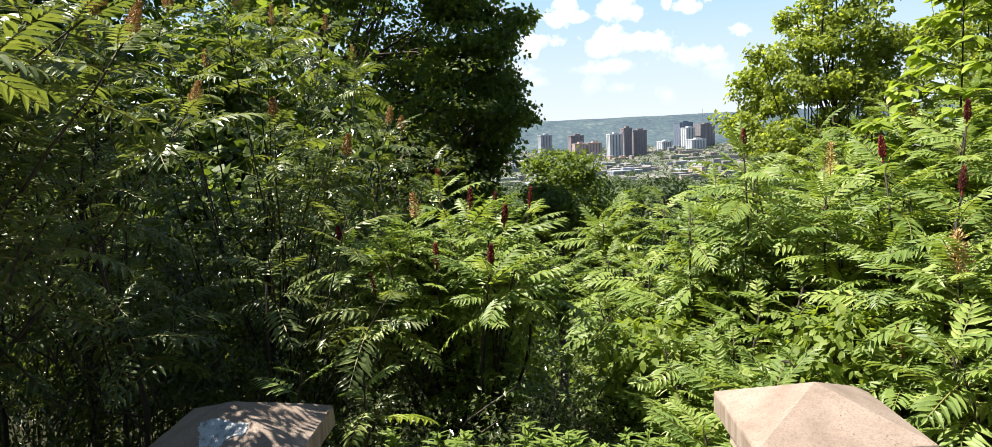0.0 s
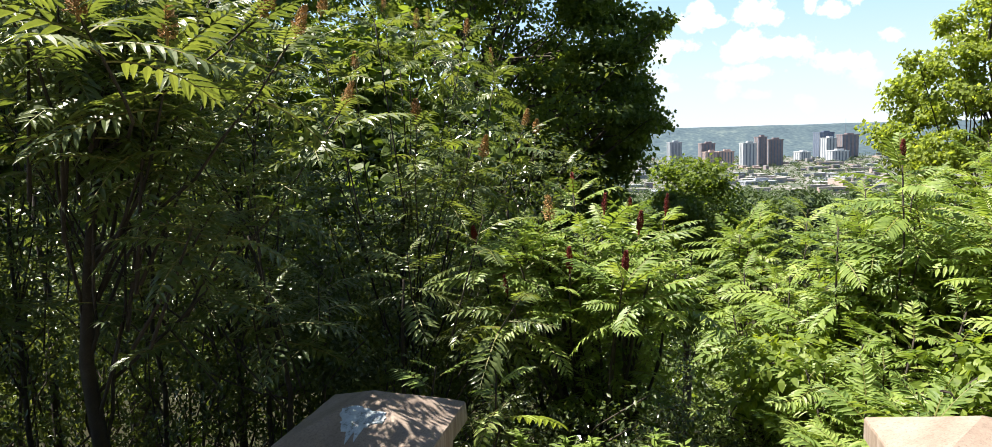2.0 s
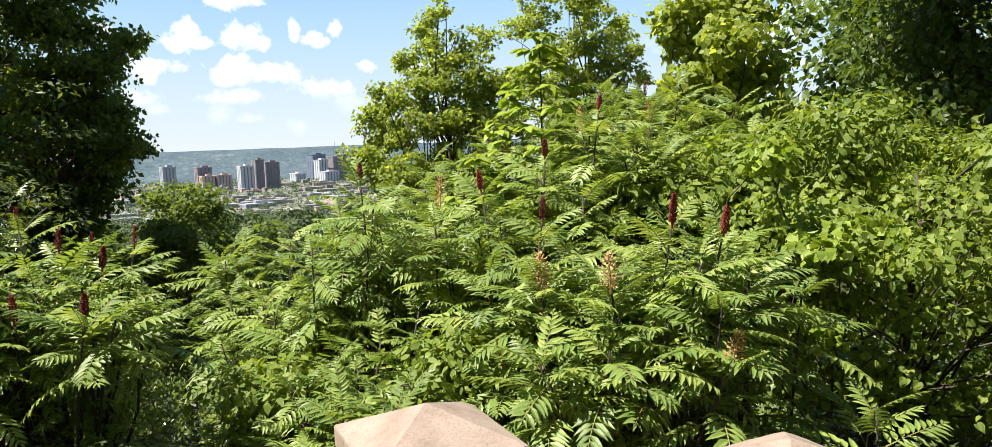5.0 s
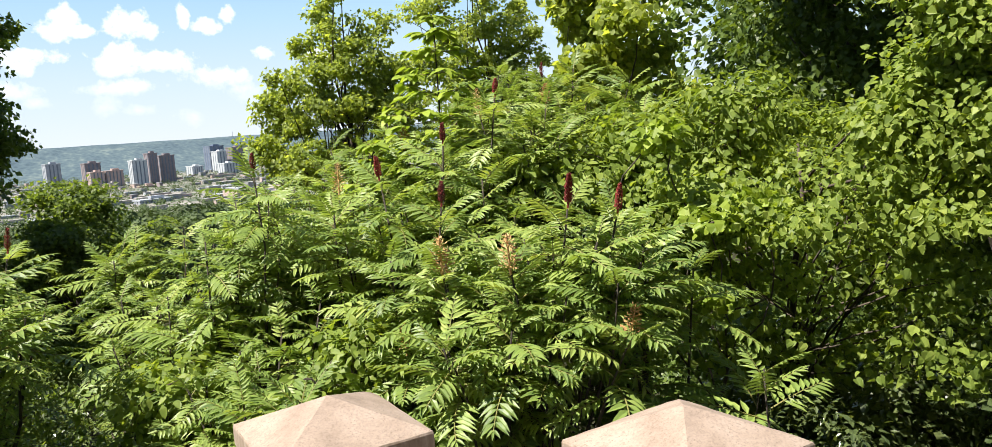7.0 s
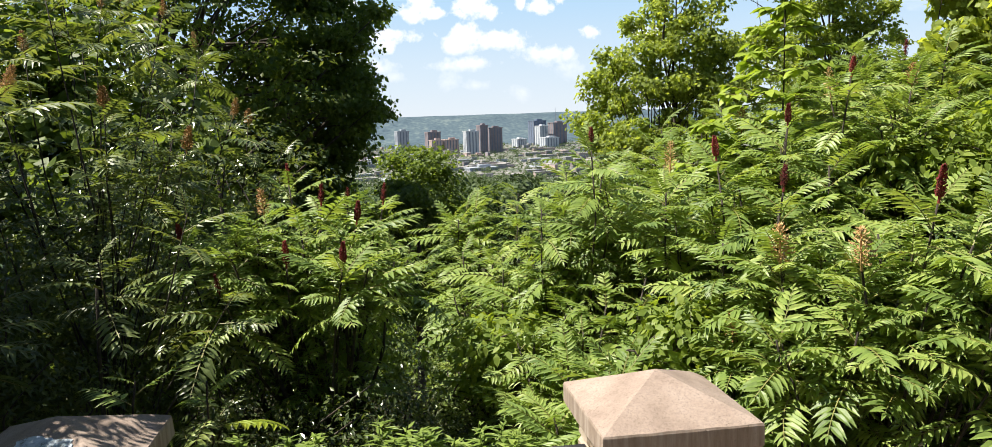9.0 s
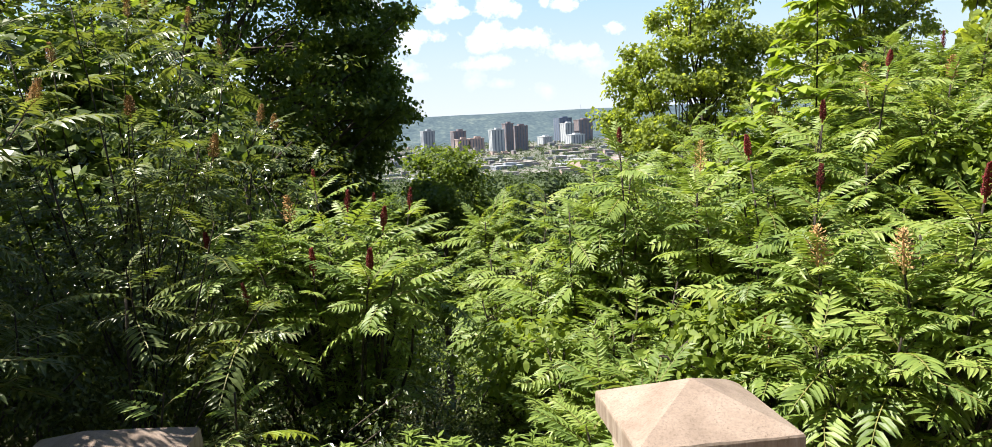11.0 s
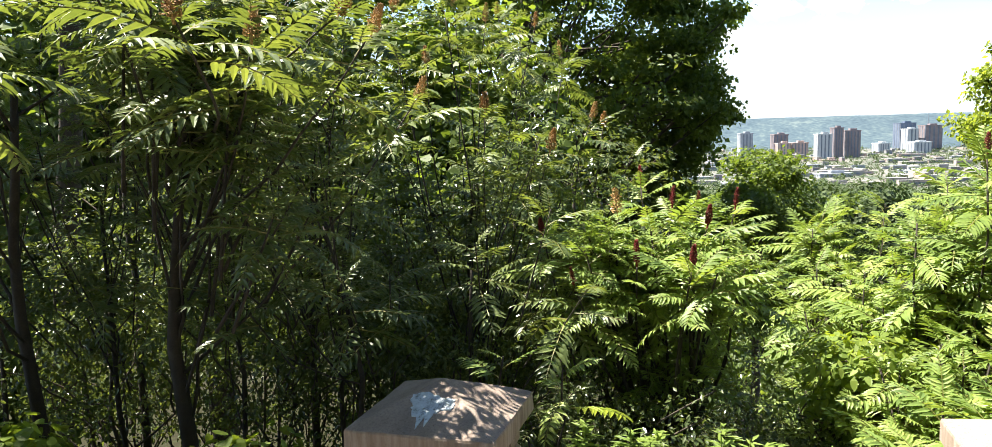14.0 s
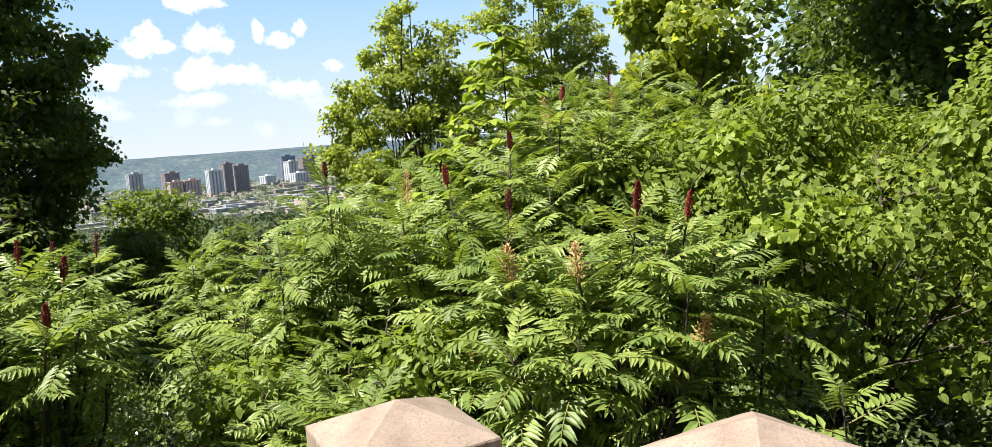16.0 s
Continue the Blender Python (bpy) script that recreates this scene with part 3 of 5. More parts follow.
def ground_z(x, y):
    e = max(y - 2.6, (x + y - 3.7) * 0.72, -(x + 4.5) * 0.6 - 1)
    d = math.hypot(x, y)
    if e <= 0:
        z = 0.0
    else:
        z = -0.75 * smooth(0, 1.2, e) - 0.5 * max(0, min(e, 22) - 0.6) - 0.1 * max(0, min(e, 400) - 22)
    valley = smooth(300, 780, d) if e > 0 else 0
    z = z * (1 - valley) - 75 * valley
    ridge = smooth(2700, 4300, d + 260 * noise.noise(Vector((x / 700, y / 700, 0))))
    z += ridge * (121 + 4 * noise.noise(Vector((x / 500, y / 900, 3))) + 3 * noise.noise(Vector((x / 120, y / 120, 5)))) * (1 if d > 2500 else 0)
    if 0.3 < e and d < 60:
        z += 0.12 * noise.noise(Vector((x * 0.9, y * 0.9, 1)))
    return z


def build_ground():
    rings = [0.0] + [0.5 * 1.075 ** i for i in range(128)]
    rings = [r for r in rings if r < 4950] + [4950]
    count = 180
    verts = [(0, 0, 0)]
    for r in rings[1:]:
        for k in range(count):
            w = 2 * math.pi * k / count
            x, y = r * math.sin(w), r * math.cos(w)
            verts.append((x, y, ground_z(x, y)))
    faces = [(0, 1 + (k + 1) % count, 1 + k) for k in range(count)]
    for i in range(len(rings) - 2):
        for k in range(count):
            k2 = (k + 1) % count
            a = 1 + i * count
            faces.append((a + k, a + k2, a + count + k2, a + count + k))
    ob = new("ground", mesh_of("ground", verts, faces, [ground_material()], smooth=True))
    tagged(ob, "wooded hillside ground falling to a wide valley", "ground", kind="structure")


def ground_material():
    m, nt, p, out = material("hillside and valley ground")
    co = nt.nodes.new("ShaderNodeTexCoord")
    near = node(nt, "ShaderNodeTexNoise", Scale=2.5, Detail=8.0, Roughness=0.7)
    wood = node(nt, "ShaderNodeTexVoronoi", Scale=0.06)
    field = node(nt, "ShaderNodeTexNoise", Scale=0.006, Detail=9.0, Roughness=0.72)
    long = nt.nodes.new("ShaderNodeMapping")
    long.inputs["Scale"].default_value = (1, 0.4, 1)
    link(nt, co.outputs["Object"], long.inputs["Vector"])
    link(nt, co.outputs["Object"], near.inputs["Vector"])
    for n in (wood, field):
        link(nt, long.outputs[0], n.inputs["Vector"])
    soil = ramp(nt, near.outputs[0], [(0.3, (0.018, 0.014, 0.009)), (0.5, (0.028, 0.026, 0.012)), (0.7, (0.036, 0.044, 0.017))])
    # blue-grey ridge tones: distance haze is painted into the colour
    hazed_forest = ramp(nt, calc(nt, "ADD", calc(nt, "MULTIPLY", wood.outputs[0], 0.25), calc(nt, "MULTIPLY", field.outputs[0], 0.75)),
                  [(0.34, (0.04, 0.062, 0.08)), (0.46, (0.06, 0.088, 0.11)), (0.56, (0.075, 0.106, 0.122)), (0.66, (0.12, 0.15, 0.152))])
    grove = ramp(nt, wood.outputs[0], [(0.2, (0.03, 0.055, 0.022)), (0.45, (0.055, 0.09, 0.034)), (0.7, (0.085, 0.12, 0.05))])
    town = ramp(nt, wood.outputs[0], [(0.2, (0.06, 0.085, 0.055)), (0.45, (0.11, 0.12, 0.095)), (0.65, (0.2, 0.19, 0.175))])
    sep = nt.nodes.new("ShaderNodeSeparateXYZ")
    link(nt, co.outputs["Object"], sep.inputs[0])
    far = calc(nt, "MULTIPLY", calc(nt, "SUBTRACT", sep.outputs[1], 120.0), 0.01, True)
    mix = nt.nodes.new("ShaderNodeMixRGB")
    link(nt, far, mix.inputs[0])
    link(nt, soil, mix.inputs[1])
    # green gives way to the hazed tones with distance
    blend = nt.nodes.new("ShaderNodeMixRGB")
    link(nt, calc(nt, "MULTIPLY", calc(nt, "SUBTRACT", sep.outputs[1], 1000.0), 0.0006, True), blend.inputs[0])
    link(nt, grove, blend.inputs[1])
    link(nt, hazed_forest, blend.inputs[2])
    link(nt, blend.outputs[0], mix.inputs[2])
    flat = calc(nt, "MULTIPLY", calc(nt, "MULTIPLY", calc(nt, "SUBTRACT", sep.outputs[1], 900.0), 0.005, True), calc(nt, "MULTIPLY", calc(nt, "SUBTRACT", 2750.0, sep.outputs[1]), 0.005, True))
    city = nt.nodes.new("ShaderNodeMixRGB")
    link(nt, flat, city.inputs[0])
    link(nt, mix.outputs[0], city.inputs[1])
    link(nt, town, city.inputs[2])
    link(nt, city.outputs[0], p.inputs["Base Color"])
    p.inputs["Roughness"].default_value = 0.95
    p.inputs["Specular IOR Level"].default_value = 0.1
    b = node(nt, "ShaderNodeBump", Strength=0.5, Distance=0.05)
    link(nt, near.outputs[0], b.inputs["Height"])
    link(nt, b.outputs[0], p.inputs["Normal"])
    return m


build_ground()
edge = [(-3.0, -5), (3.0, -5), (2.9, -0.4), (2.35, 1.15), (1.25, 2.55), (-1.3, 2.55), (-1.6, 1.2), (-3.0, -0.4)]
slab = bmesh.new()
top = [slab.verts.new((x, y, 0.03)) for x, y in edge]
fc = slab.faces.new(top)
ext = bmesh.ops.extrude_face_region(slab, geom=[fc])
bmesh.ops.translate(slab, vec=(0, 0, -0.3), verts=[q for q in ext["geom"] if isinstance(q, bmesh.types.BMVert)])
bmesh.ops.recalc_face_normals(slab, faces=slab.faces)
pave = bpy.data.meshes.new("terrace")
slab.to_mesh(pave)
slab.free()
pave.materials.append(PAVE)
tagged(new("pavement", pave), "tan concrete lookout terrace behind the stone piers", "pavement", kind="structure")

# ---- piers ----
CAP, RIM = 0.55, 0.085


def cap_mesh(seed):
    """A cast cap: a slab with a low pyramid on top, worn edges and a chipped corner."""
    bm = bmesh.new()
    h = CAP / 2
    n = 10
    grid = {}
    for i in range(n + 1):
        for j in range(n + 1):
            x, y = -h + CAP * i / n, -h + CAP * j / n
            z = 0.12 * (1 - max(abs(x), abs(y)) / h)
            grid[i, j] = bm.verts.new((x, y, z))
    for i in range(n):
        for j in range(n):
            a, b, c, d = grid[i, j], grid[i + 1, j], grid[i + 1, j + 1], grid[i, j + 1]
            if (i < n / 2) == (j < n / 2):
                bm.faces.new((a, b, c)), bm.faces.new((a, c, d))
            else:
                bm.faces.new((a, b, d)), bm.faces.new((b, c, d))
    rim = [grid[i, 0] for i in range(n)] + [grid[n, j] for j in range(n)] + [grid[i, n] for i in range(n, 0, -1)] + [grid[0, j] for j in range(n, 0, -1)]
    rng = random.Random(seed)
    prev = rim
    for lvl, (inset, z) in enumerate(((-0.003, -0.008), (-0.003, -RIM + 0.008), (0.004, -RIM))):
        ring = []
        for v in rim:
            s = 1 - 2 * inset / CAP
            ring.append(bm.verts.new((v.co.x * s, v.co.y * s, z)))
        for k in range(len(rim)):
            k2 = (k + 1) % len(rim)
            bm.faces.new((prev[k], ring[k], ring[k2], prev[k2]))
        prev = ring
    bm.faces.new(list(reversed(prev)))
    for v in bm.verts:
        f = noise.noise(v.co * 14 + Vector((seed * 9, 0, 0)))
        v.co += v.co.normalized() * 0.0025 * f
        if abs(v.co.x) > h - 0.01 or abs(v.co.y) > h - 0.01:
            v.co.z += rng.uniform(-0.002, 0.001)
    corner = Vector((h, h, 0))
    for v in bm.verts:
        d = (v.co - corner).length
        if d < 0.03:
            v.co += Vector((-1, -1, -0.6)) * (0.03 - d) * 0.2
    bmesh.ops.recalc_face_normals(bm, faces=bm.faces)
    me = bpy.data.meshes.new("cap")
    bm.to_mesh(me)
    bm.free()
    me.materials.append(CONCRETE)
    return me


def block_mesh(w, d, h, seed):
    """A rough-faced stone with rounded edges."""
    bm = bmesh.new()
    bmesh.ops.create_cube(bm, size=1)
    for v in bm.verts:
        v.co = Vector((v.co.x * w, v.co.y * d, v.co.z * h))
    bmesh.ops.bevel(bm, geom=list(bm.edges), offset=0.009, segments=1, affect="EDGES")
    rng = random.Random(seed)
    for v in bm.verts:
        v.co += Vector((rng.uniform(-1, 1), rng.uniform(-1, 1), rng.uniform(-1, 1))) * 0.004
    me = bpy.data.meshes.new("stone")
    bm.to_mesh(me)
    bm.free()
    me.materials.append(STONE)
    return me


BLOCKS = {}
for ci, wide in enumerate((0.155, 0.235)):
    BLOCKS[ci] = [block_mesh(wide - 0.012, 0.12, 0.103, 7 * ci + k) for k in range(3)]


def pier(x, y, turn, label):
    p = thing("stone_pier", (x, y, 0), label, "pier", "lookout piers")
    p.rotation_euler.z = turn
    child("cap", cap_mesh(int(x * 10) % 7), p, Matrix.Translation((0, 0, 0.66)), "tan cast concrete pyramid cap, pitted and worn")
    core = bmesh.new()
    bmesh.ops.create_cube(core, size=1)
    for v in core.verts:
        v.co = Vector((v.co.x * 0.43, v.co.y * 0.43, 0.275 + v.co.z * 0.59))
    part("core", core, MORTAR, p, "grey mortar core")
    for course in range(5):
        z = 0.06 + 0.115 * course
        for s in range(4):
            if course % 2:
                xs, kind = (-0.1175, 0.1175), 1
            else:
                xs, kind = (-0.157, 0.0, 0.157), 0
            for i, q in enumerate(xs):
                m = Matrix.Rotation(s * math.pi / 2, 4, "Z") @ Matrix.Translation((q, -0.172, z))
                child("stone", BLOCKS[kind][(i + s + course) % 3], p, m)
    return p


PIERS = [pier(-0.965, 2.24, 0.0, "stone pier with pyramid cap half in leaf shade"),
         pier(1.05, 2.25, 0.0, "sunlit stone pier with tan pyramid cap"),
         pier(1.915, 1.365, radians(3.5), "stone pier with pyramid cap beside the vine thicket")]


# ---- railing between the first two piers ----
def box(w, d, h, at=(0, 0, 0), bevel=0.004):
    bm = bmesh.new()
    bmesh.ops.create_cube(bm, size=1)
    for v in bm.verts:
        v.co = Vector((v.co.x * w + at[0], v.co.y * d + at[1], v.co.z * h + at[2]))
    if bevel:
        bmesh.ops.bevel(bm, geom=list(bm.edges), offset=bevel, segments=1, affect="EDGES")
    return bm


rail = thing("iron_railing", (0.05, 2.25, 0), "black painted iron railing between two stone piers", "railing")
part("top_rail", box(1.48, 0.04, 0.03, (0, 0, 0.5)), IRON, rail)


def rail_post(x):
    part("post", box(0.04, 0.04, 0.535, (x, 0, 0.2675)), IRON, rail)
    pc = box(0.055, 0.055, 0.02, (x, 0, 0.545), 0)
    bmesh.ops.poke(pc, faces=[max(pc.faces, key=lambda f: f.calc_center_median().z)], offset=0.014)
    part("post_cap", pc, IRON, rail, "small pyramid post cap")


rail_post(0.0)


# ---- sumac shrubs ----
rs = random.Random(11)


def gz(x, y):
    return ground_z(x, y)


def right_top(x, y):
    return 0.06 + 0.42 * (x - 0.6) + 0.17 * (y - 2.4)


# red-fruited shrub in the gap
RED_TIPS = [((-0.11, 3.52, 1.0), "r"), ((-0.47, 4.6, 1.35), "r"), ((-0.11, 4.45, 1.22), "r"), ((-0.72, 3.65, 0.86), "r"), ((-0.25, 4.2, 1.24), "r"),
            ((-0.05, 4.0, 1.15), "r"), ((0.1, 4.3, 1.22), "r"), ((-0.55, 4.1, 1.2), "b"), ((-0.4, 3.7, 0.98), "r"), ((-0.95, 3.9, 1.1), "r"), ((0.15, 3.75, 0.98), "")]
RED_TIPS += [((rs.uniform(-0.85, 0.25), rs.uniform(3.5, 4.4), rs.uniform(0.95, 1.15)), "") for _ in range(8)]
RED_TIPS += [((rs.uniform(-0.75, 0.15), rs.uniform(4.1, 4.8), rs.uniform(0.55, 0.85)), "u") for _ in range(9)]
RED_TIPS += [((rs.uniform(-0.8, 0.25), rs.uniform(3.7, 4.6), rs.uniform(0.92, 1.12)), "u") for _ in range(16)]
RED_TIPS += [((rs.uniform(-0.9, 0.0), rs.uniform(3.75, 4.3), rs.uniform(0.3, 0.7)), "u") for _ in range(10)]
RED_TIPS = [((x, y, z - 0.02), h) for (x, y, z), h in RED_TIPS]
sumac((-0.3, 4.15, gz(-0.3, 4.15)), RED_TIPS, "sunlit staghorn sumac with upright dark red fruit heads", rs, "sumac thicket", count=(10, 13), trunk=0.026, fork=0.5, size=0.82)

# the sunlit thicket
rs = random.Random(12)
# some tips are set along the camera's sight lines, at assumed distances
HEAD_TIPS = [(1.35, 4.18, 1.5, "r"), (1.91, 3.66, 1.43, "r"), (2.36, 3.74, 1.6, "r"), (2.8, 3.84, 1.87, "r"), (4.08, 5.16, 2.05, "r"), (2.02, 3.15, 1.3, "r"), (2.5, 2.35, 1.25, "r"),
         (2.3, 2.45, 1.3, "r"), (1.98, 2.45, 1.05, "b"), (1.85, 2.85, 1.0, "b"), (2.27, 2.04, 0.76, "b"), (2.6, 2.35, 0.66, "b"), (2.55, 4.7, 1.55, "b"),
         (2.9, 4.2, 1.75, "b"), (3.3, 4.0, 1.8, "b"), (1.7, 3.0, 0.62, "b"), (2.0, 4.6, 1.3, "b")]
sites = [(1.1 + 0.75 * i + rs.uniform(-0.2, 0.2), 3.3 + 0.95 * j + rs.uniform(-0.25, 0.25)) for j in range(4) for i in range(4)]
sites += [(2.2, 2.75), (2.9, 2.75), (0.9, 4.6), (1.2, 5.6)]
groups = {s: [] for s in sites}


def nearest(x, y):
    return min(sites, key=lambda s: (s[0] - x) ** 2 + (s[1] - y) ** 2)


for x, y, z, head in HEAD_TIPS:
    groups[nearest(x, y)].append(((x, y, z), head))
for x, y, z, head in HEAD_TIPS:
    lift = z - right_top(x, y)
    for k in range(5 if lift > 0.25 else 0 if head == "b" else 2):
        w, r = rs.uniform(0, 6.28), rs.uniform(0.12, 0.42)
        q = (x + r * math.cos(w), y + r * math.sin(w) + 0.1)
        groups[nearest(*q)].append(((*q, z - rs.uniform(0.06, 0.2) - 0.5 * lift * k / 5), ""))
    for k in range(6 if lift > 0.25 else 0):
        q = (x + rs.uniform(-0.4, 0.4), y + rs.uniform(0, 0.5))
        groups[nearest(*q)].append(((*q, z - rs.uniform(0.3, 0.8)), "u"))
for k in range(360):
    x = rs.uniform(0.5, 4.3)
    y = rs.uniform(2.75, 6.6) if x < 1.9 else rs.uniform(2.2, 6.2)
    if x > 3.0 and y < 3.3:
        continue
    deep = k > 200
    z = right_top(x, y) + (rs.uniform(-0.9, -0.25) if deep else rs.uniform(-0.2, 0.12))
    groups[nearest(x, y)].append(((x, y, z), "u" if deep else ""))
for (x, y), tips in groups.items():
    if len(tips) > 1:
        heads = {h for _, h in tips}
        label = "sunlit green sumac with red fruit heads" if "r" in heads else "sunlit green sumac with dry tan flower heads" if "b" in heads else "sunlit bright green leafy sumac on the slope"
        sumac((x, y, gz(x, y)), tips, label, rs, "sumac thicket", trunk=0.024, size=0.9)

rs = random.Random(13)
# the old sumacs that arch over the first pier
LEFT = [((-2.2, 2.42), 0.038, [(-1.5, 1.92, 2.0, "b"), (-1.14, 2.07, 2.02, "b"), (-1.36, 2.25, 2.12, "b"), (-1.25, 2.74, 1.82, "b"), (-1.27, 1.25, 1.98, "b"), (-1.9, 1.6, 2.3, ""), (-1.75, 2.9, 2.25, ""), (-2.1, 3.2, 2.4, ""), (-1.85, 2.4, 2.1, ""), (-1.75, 2.6, 2.25, ""), (-2.0, 2.15, 2.1, ""), (-2.05, 2.5, 2.3, ""), (-1.98, 2.35, 1.85, ""), (-2.1, 2.3, 2.5, "")]),
        ((-3.0, 2.42), 0.034, [(-2.0, 0.95, 1.85, "b"), (-1.6, 0.85, 1.95, ""), (-2.6, 1.6, 2.2, ""), (-3.0, 2.0, 2.3, ""), (-2.7, 2.9, 2.5, ""), (-3.5, 2.6, 2.4, ""), (-2.3, 1.3, 2.5, "b")]),
        ((-1.7, 4.7), 0.03, [(-1.37, 4.18, 1.8, "b"), (-1.34, 5.4, 2.45, "b"), (-1.02, 4.4, 1.55, "b"), (-1.75, 4.2, 2.1, "b"), (-1.6, 5.0, 2.45, "b"), (-1.1, 5.3, 2.15, ""), (-0.85, 5.0, 1.75, "b"), (-1.9, 5.2, 2.6, "b"), (-1.3, 3.9, 1.5, ""), (-1.0, 4.8, 1.3, "")]),
        ((-2.7, 4.4), 0.034, [(-2.3, 3.9, 2.2, "b"), (-2.6, 4.6, 2.6, ""), (-3.0, 4.0, 2.4, ""), (-2.1, 4.5, 2.5, "b"), (-2.4, 3.6, 1.8, ""), (-3.4, 4.4, 2.7, "")]),
        ((-1.2, 6.3), 0.03, [(-0.9, 5.9, 1.7, "b"), (-1.3, 6.2, 2.3, "b"), (-1.9, 6.4, 2.7, "b"), (-0.7, 6.3, 1.5, ""), (-1.6, 5.9, 2.4, "")]),
        ((-3.9, 4.0), 0.034, [(-3.4, 3.2, 2.1, "b"), (-4.0, 3.6, 2.5, ""), (-4.4, 4.2, 2.6, ""), (-3.6, 3.0, 1.7, "")])]
LEFT += [((x, y), 0.017, []) for x, y in ((-1.4, 3.6), (-2.0, 3.4), (-2.6, 3.3), (-3.3, 3.2), (-2.2, 5.4), (-3.2, 5.2), (-1.7, 2.9), (-4.2, 3.1))]
SHADE = {i: [] for i in range(len(LEFT))}
for k in range(155):
    a, d = radians(rs.uniform(-52, -9)), rs.uniform(3.4, 5.5)
    x, y = d * math.sin(a), d * math.cos(a) - 0.4
    if y < 2.3 or (x > -1.5 and y < 3.2) or (a > radians(-23) and k % 2):
        continue
    top = 2.22 - 0.9 * smooth(-20, -9, math.degrees(a)) + 0.12 * (d - 3)
    z = top - rs.random() * 1.5
    i = min(range(2, len(LEFT)), key=lambda j: (LEFT[j][0][0] - x) ** 2 + (LEFT[j][0][1] - y) ** 2)
    SHADE[i].append((x, y, z, "" if z > top - 0.35 and k % 2 else "u"))
# leaf tips added along the sun's line to shade the first pier's cap
for k in range(24):
    z = rs.uniform(1.3, 2.45)
    SHADE[0].append((-1.12 - 0.58 * (z - 0.72) + rs.uniform(-0.16, 0.1), rs.uniform(2.0, 2.5), z, "u"))
for n, ((x, y), thick, tips) in enumerate(LEFT):
    tips = [((a, b, c), h) for a, b, c, h in tips + SHADE[n]]
    if len(tips) < 2:
        continue
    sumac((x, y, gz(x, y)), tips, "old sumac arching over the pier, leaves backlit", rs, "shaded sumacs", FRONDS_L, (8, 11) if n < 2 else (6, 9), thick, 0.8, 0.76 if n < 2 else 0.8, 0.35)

rs = random.Random(14)
# low broad-leaved shrubs between the sumacs
for i in range(9):
    x, y = 0.9 + 0.42 * i + rs.uniform(-0.2, 0.2), 3.0 + rs.uniform(-0.2, 1.6)
    if i > 5:
        y = 2.6 + rs.uniform(0, 1.2)
    z = right_top(x, y)
    tree("leafy_shrub", "sunlit shrub with small oval leaves among sumacs", (x, y, gz(x, y)), (x, y, z - 0.1), (0.42, 0.42, 0.36), 60, 26, 0.062, "oval", VINE, 80 + i, 0.012, 0.16, 0.4, "shrubs among the sumacs", 10)

# young shoots by the piers
sumac((-0.8, 2.8, gz(-0.8, 2.8)), [((-0.84, 2.62, 0.76), ""), ((-0.6, 2.68, 0.72), "")], "young sunlit sumac shoot behind the pier", rs, "", FRONDS, (5, 7), 0.008, 0.4, 0.7)
sumac((2.75, 1.75, gz(2.75, 1.75)), [((2.75, 1.75, 0.62), ""), ((2.95, 1.95, 0.45), "")], "young bright sumac shoot beside the pier", rs, "", FRONDS, (6, 8), 0.008, 0.4, 0.85)



def paint_splash():
    """A thin crust of pale paint with drips, on the near slope of the first cap."""
    rng = random.Random(4)
    slope = 0.12 / (CAP / 2)
    bm = bmesh.new()
    n = 40
    rim, low = [], []
    for k in range(n):
        w = 2 * math.pi * k / n
        r = 1 + 0.2 * math.sin(3 * w + 1) + rng.uniform(-0.1, 0.1)
        x, y = 0.08 * r * math.cos(w), 0.052 * r * math.sin(w)
        if y < -0.01 and (abs(x + 0.02) < 0.0065 or abs(x - 0.01) < 0.0065):
            y -= 0.05
        z = slope * (y + 0.14)
        rim.append(bm.verts.new((x, y, z + 0.003 + rng.uniform(0, 0.0008))))
        low.append(bm.verts.new((x * 1.02, y * 1.02, z - 0.002)))
    mid = bm.verts.new((0, 0, slope * 0.14 + 0.0045))
    for k in range(n):
        k2 = (k + 1) % n
        bm.faces.new((mid, rim[k], rim[k2]))
        bm.faces.new((rim[k], low[k], low[k2], rim[k2]))
    paint = rough_material("pale blue paint", [(0.38, (0.16, 0.16, 0.16)), (0.47, (0.42, 0.47, 0.53)), (0.7, (0.62, 0.67, 0.74))], 26, 0.7, 0.5, 0.003, 120)
    ob = part("paint_splash", bm, paint, PIERS[0], "pale blue-white paint splash with drips")
    ob.matrix_local = Matrix.Translation((-0.005, -0.135, 0.66))


paint_splash()

# ---- trees ----
LOOKOUT = Vector((0.2, -0.38, 1.68))


def lobes(dist, rows):
    """Lobes of a crown, placed to fit the camera's view from the lookout: bearing and height in degrees, radius in
    metres.
    """
    out = []
    for k, (az, el, r) in enumerate(rows):
        d = dist * (1 + 0.05 * math.sin(2.3 * k))
        a, e = radians(az), radians(el)
        out.append((LOOKOUT + Vector((math.sin(a) * math.cos(e), math.cos(a) * math.cos(e), math.sin(e))) * d, r))
    return out


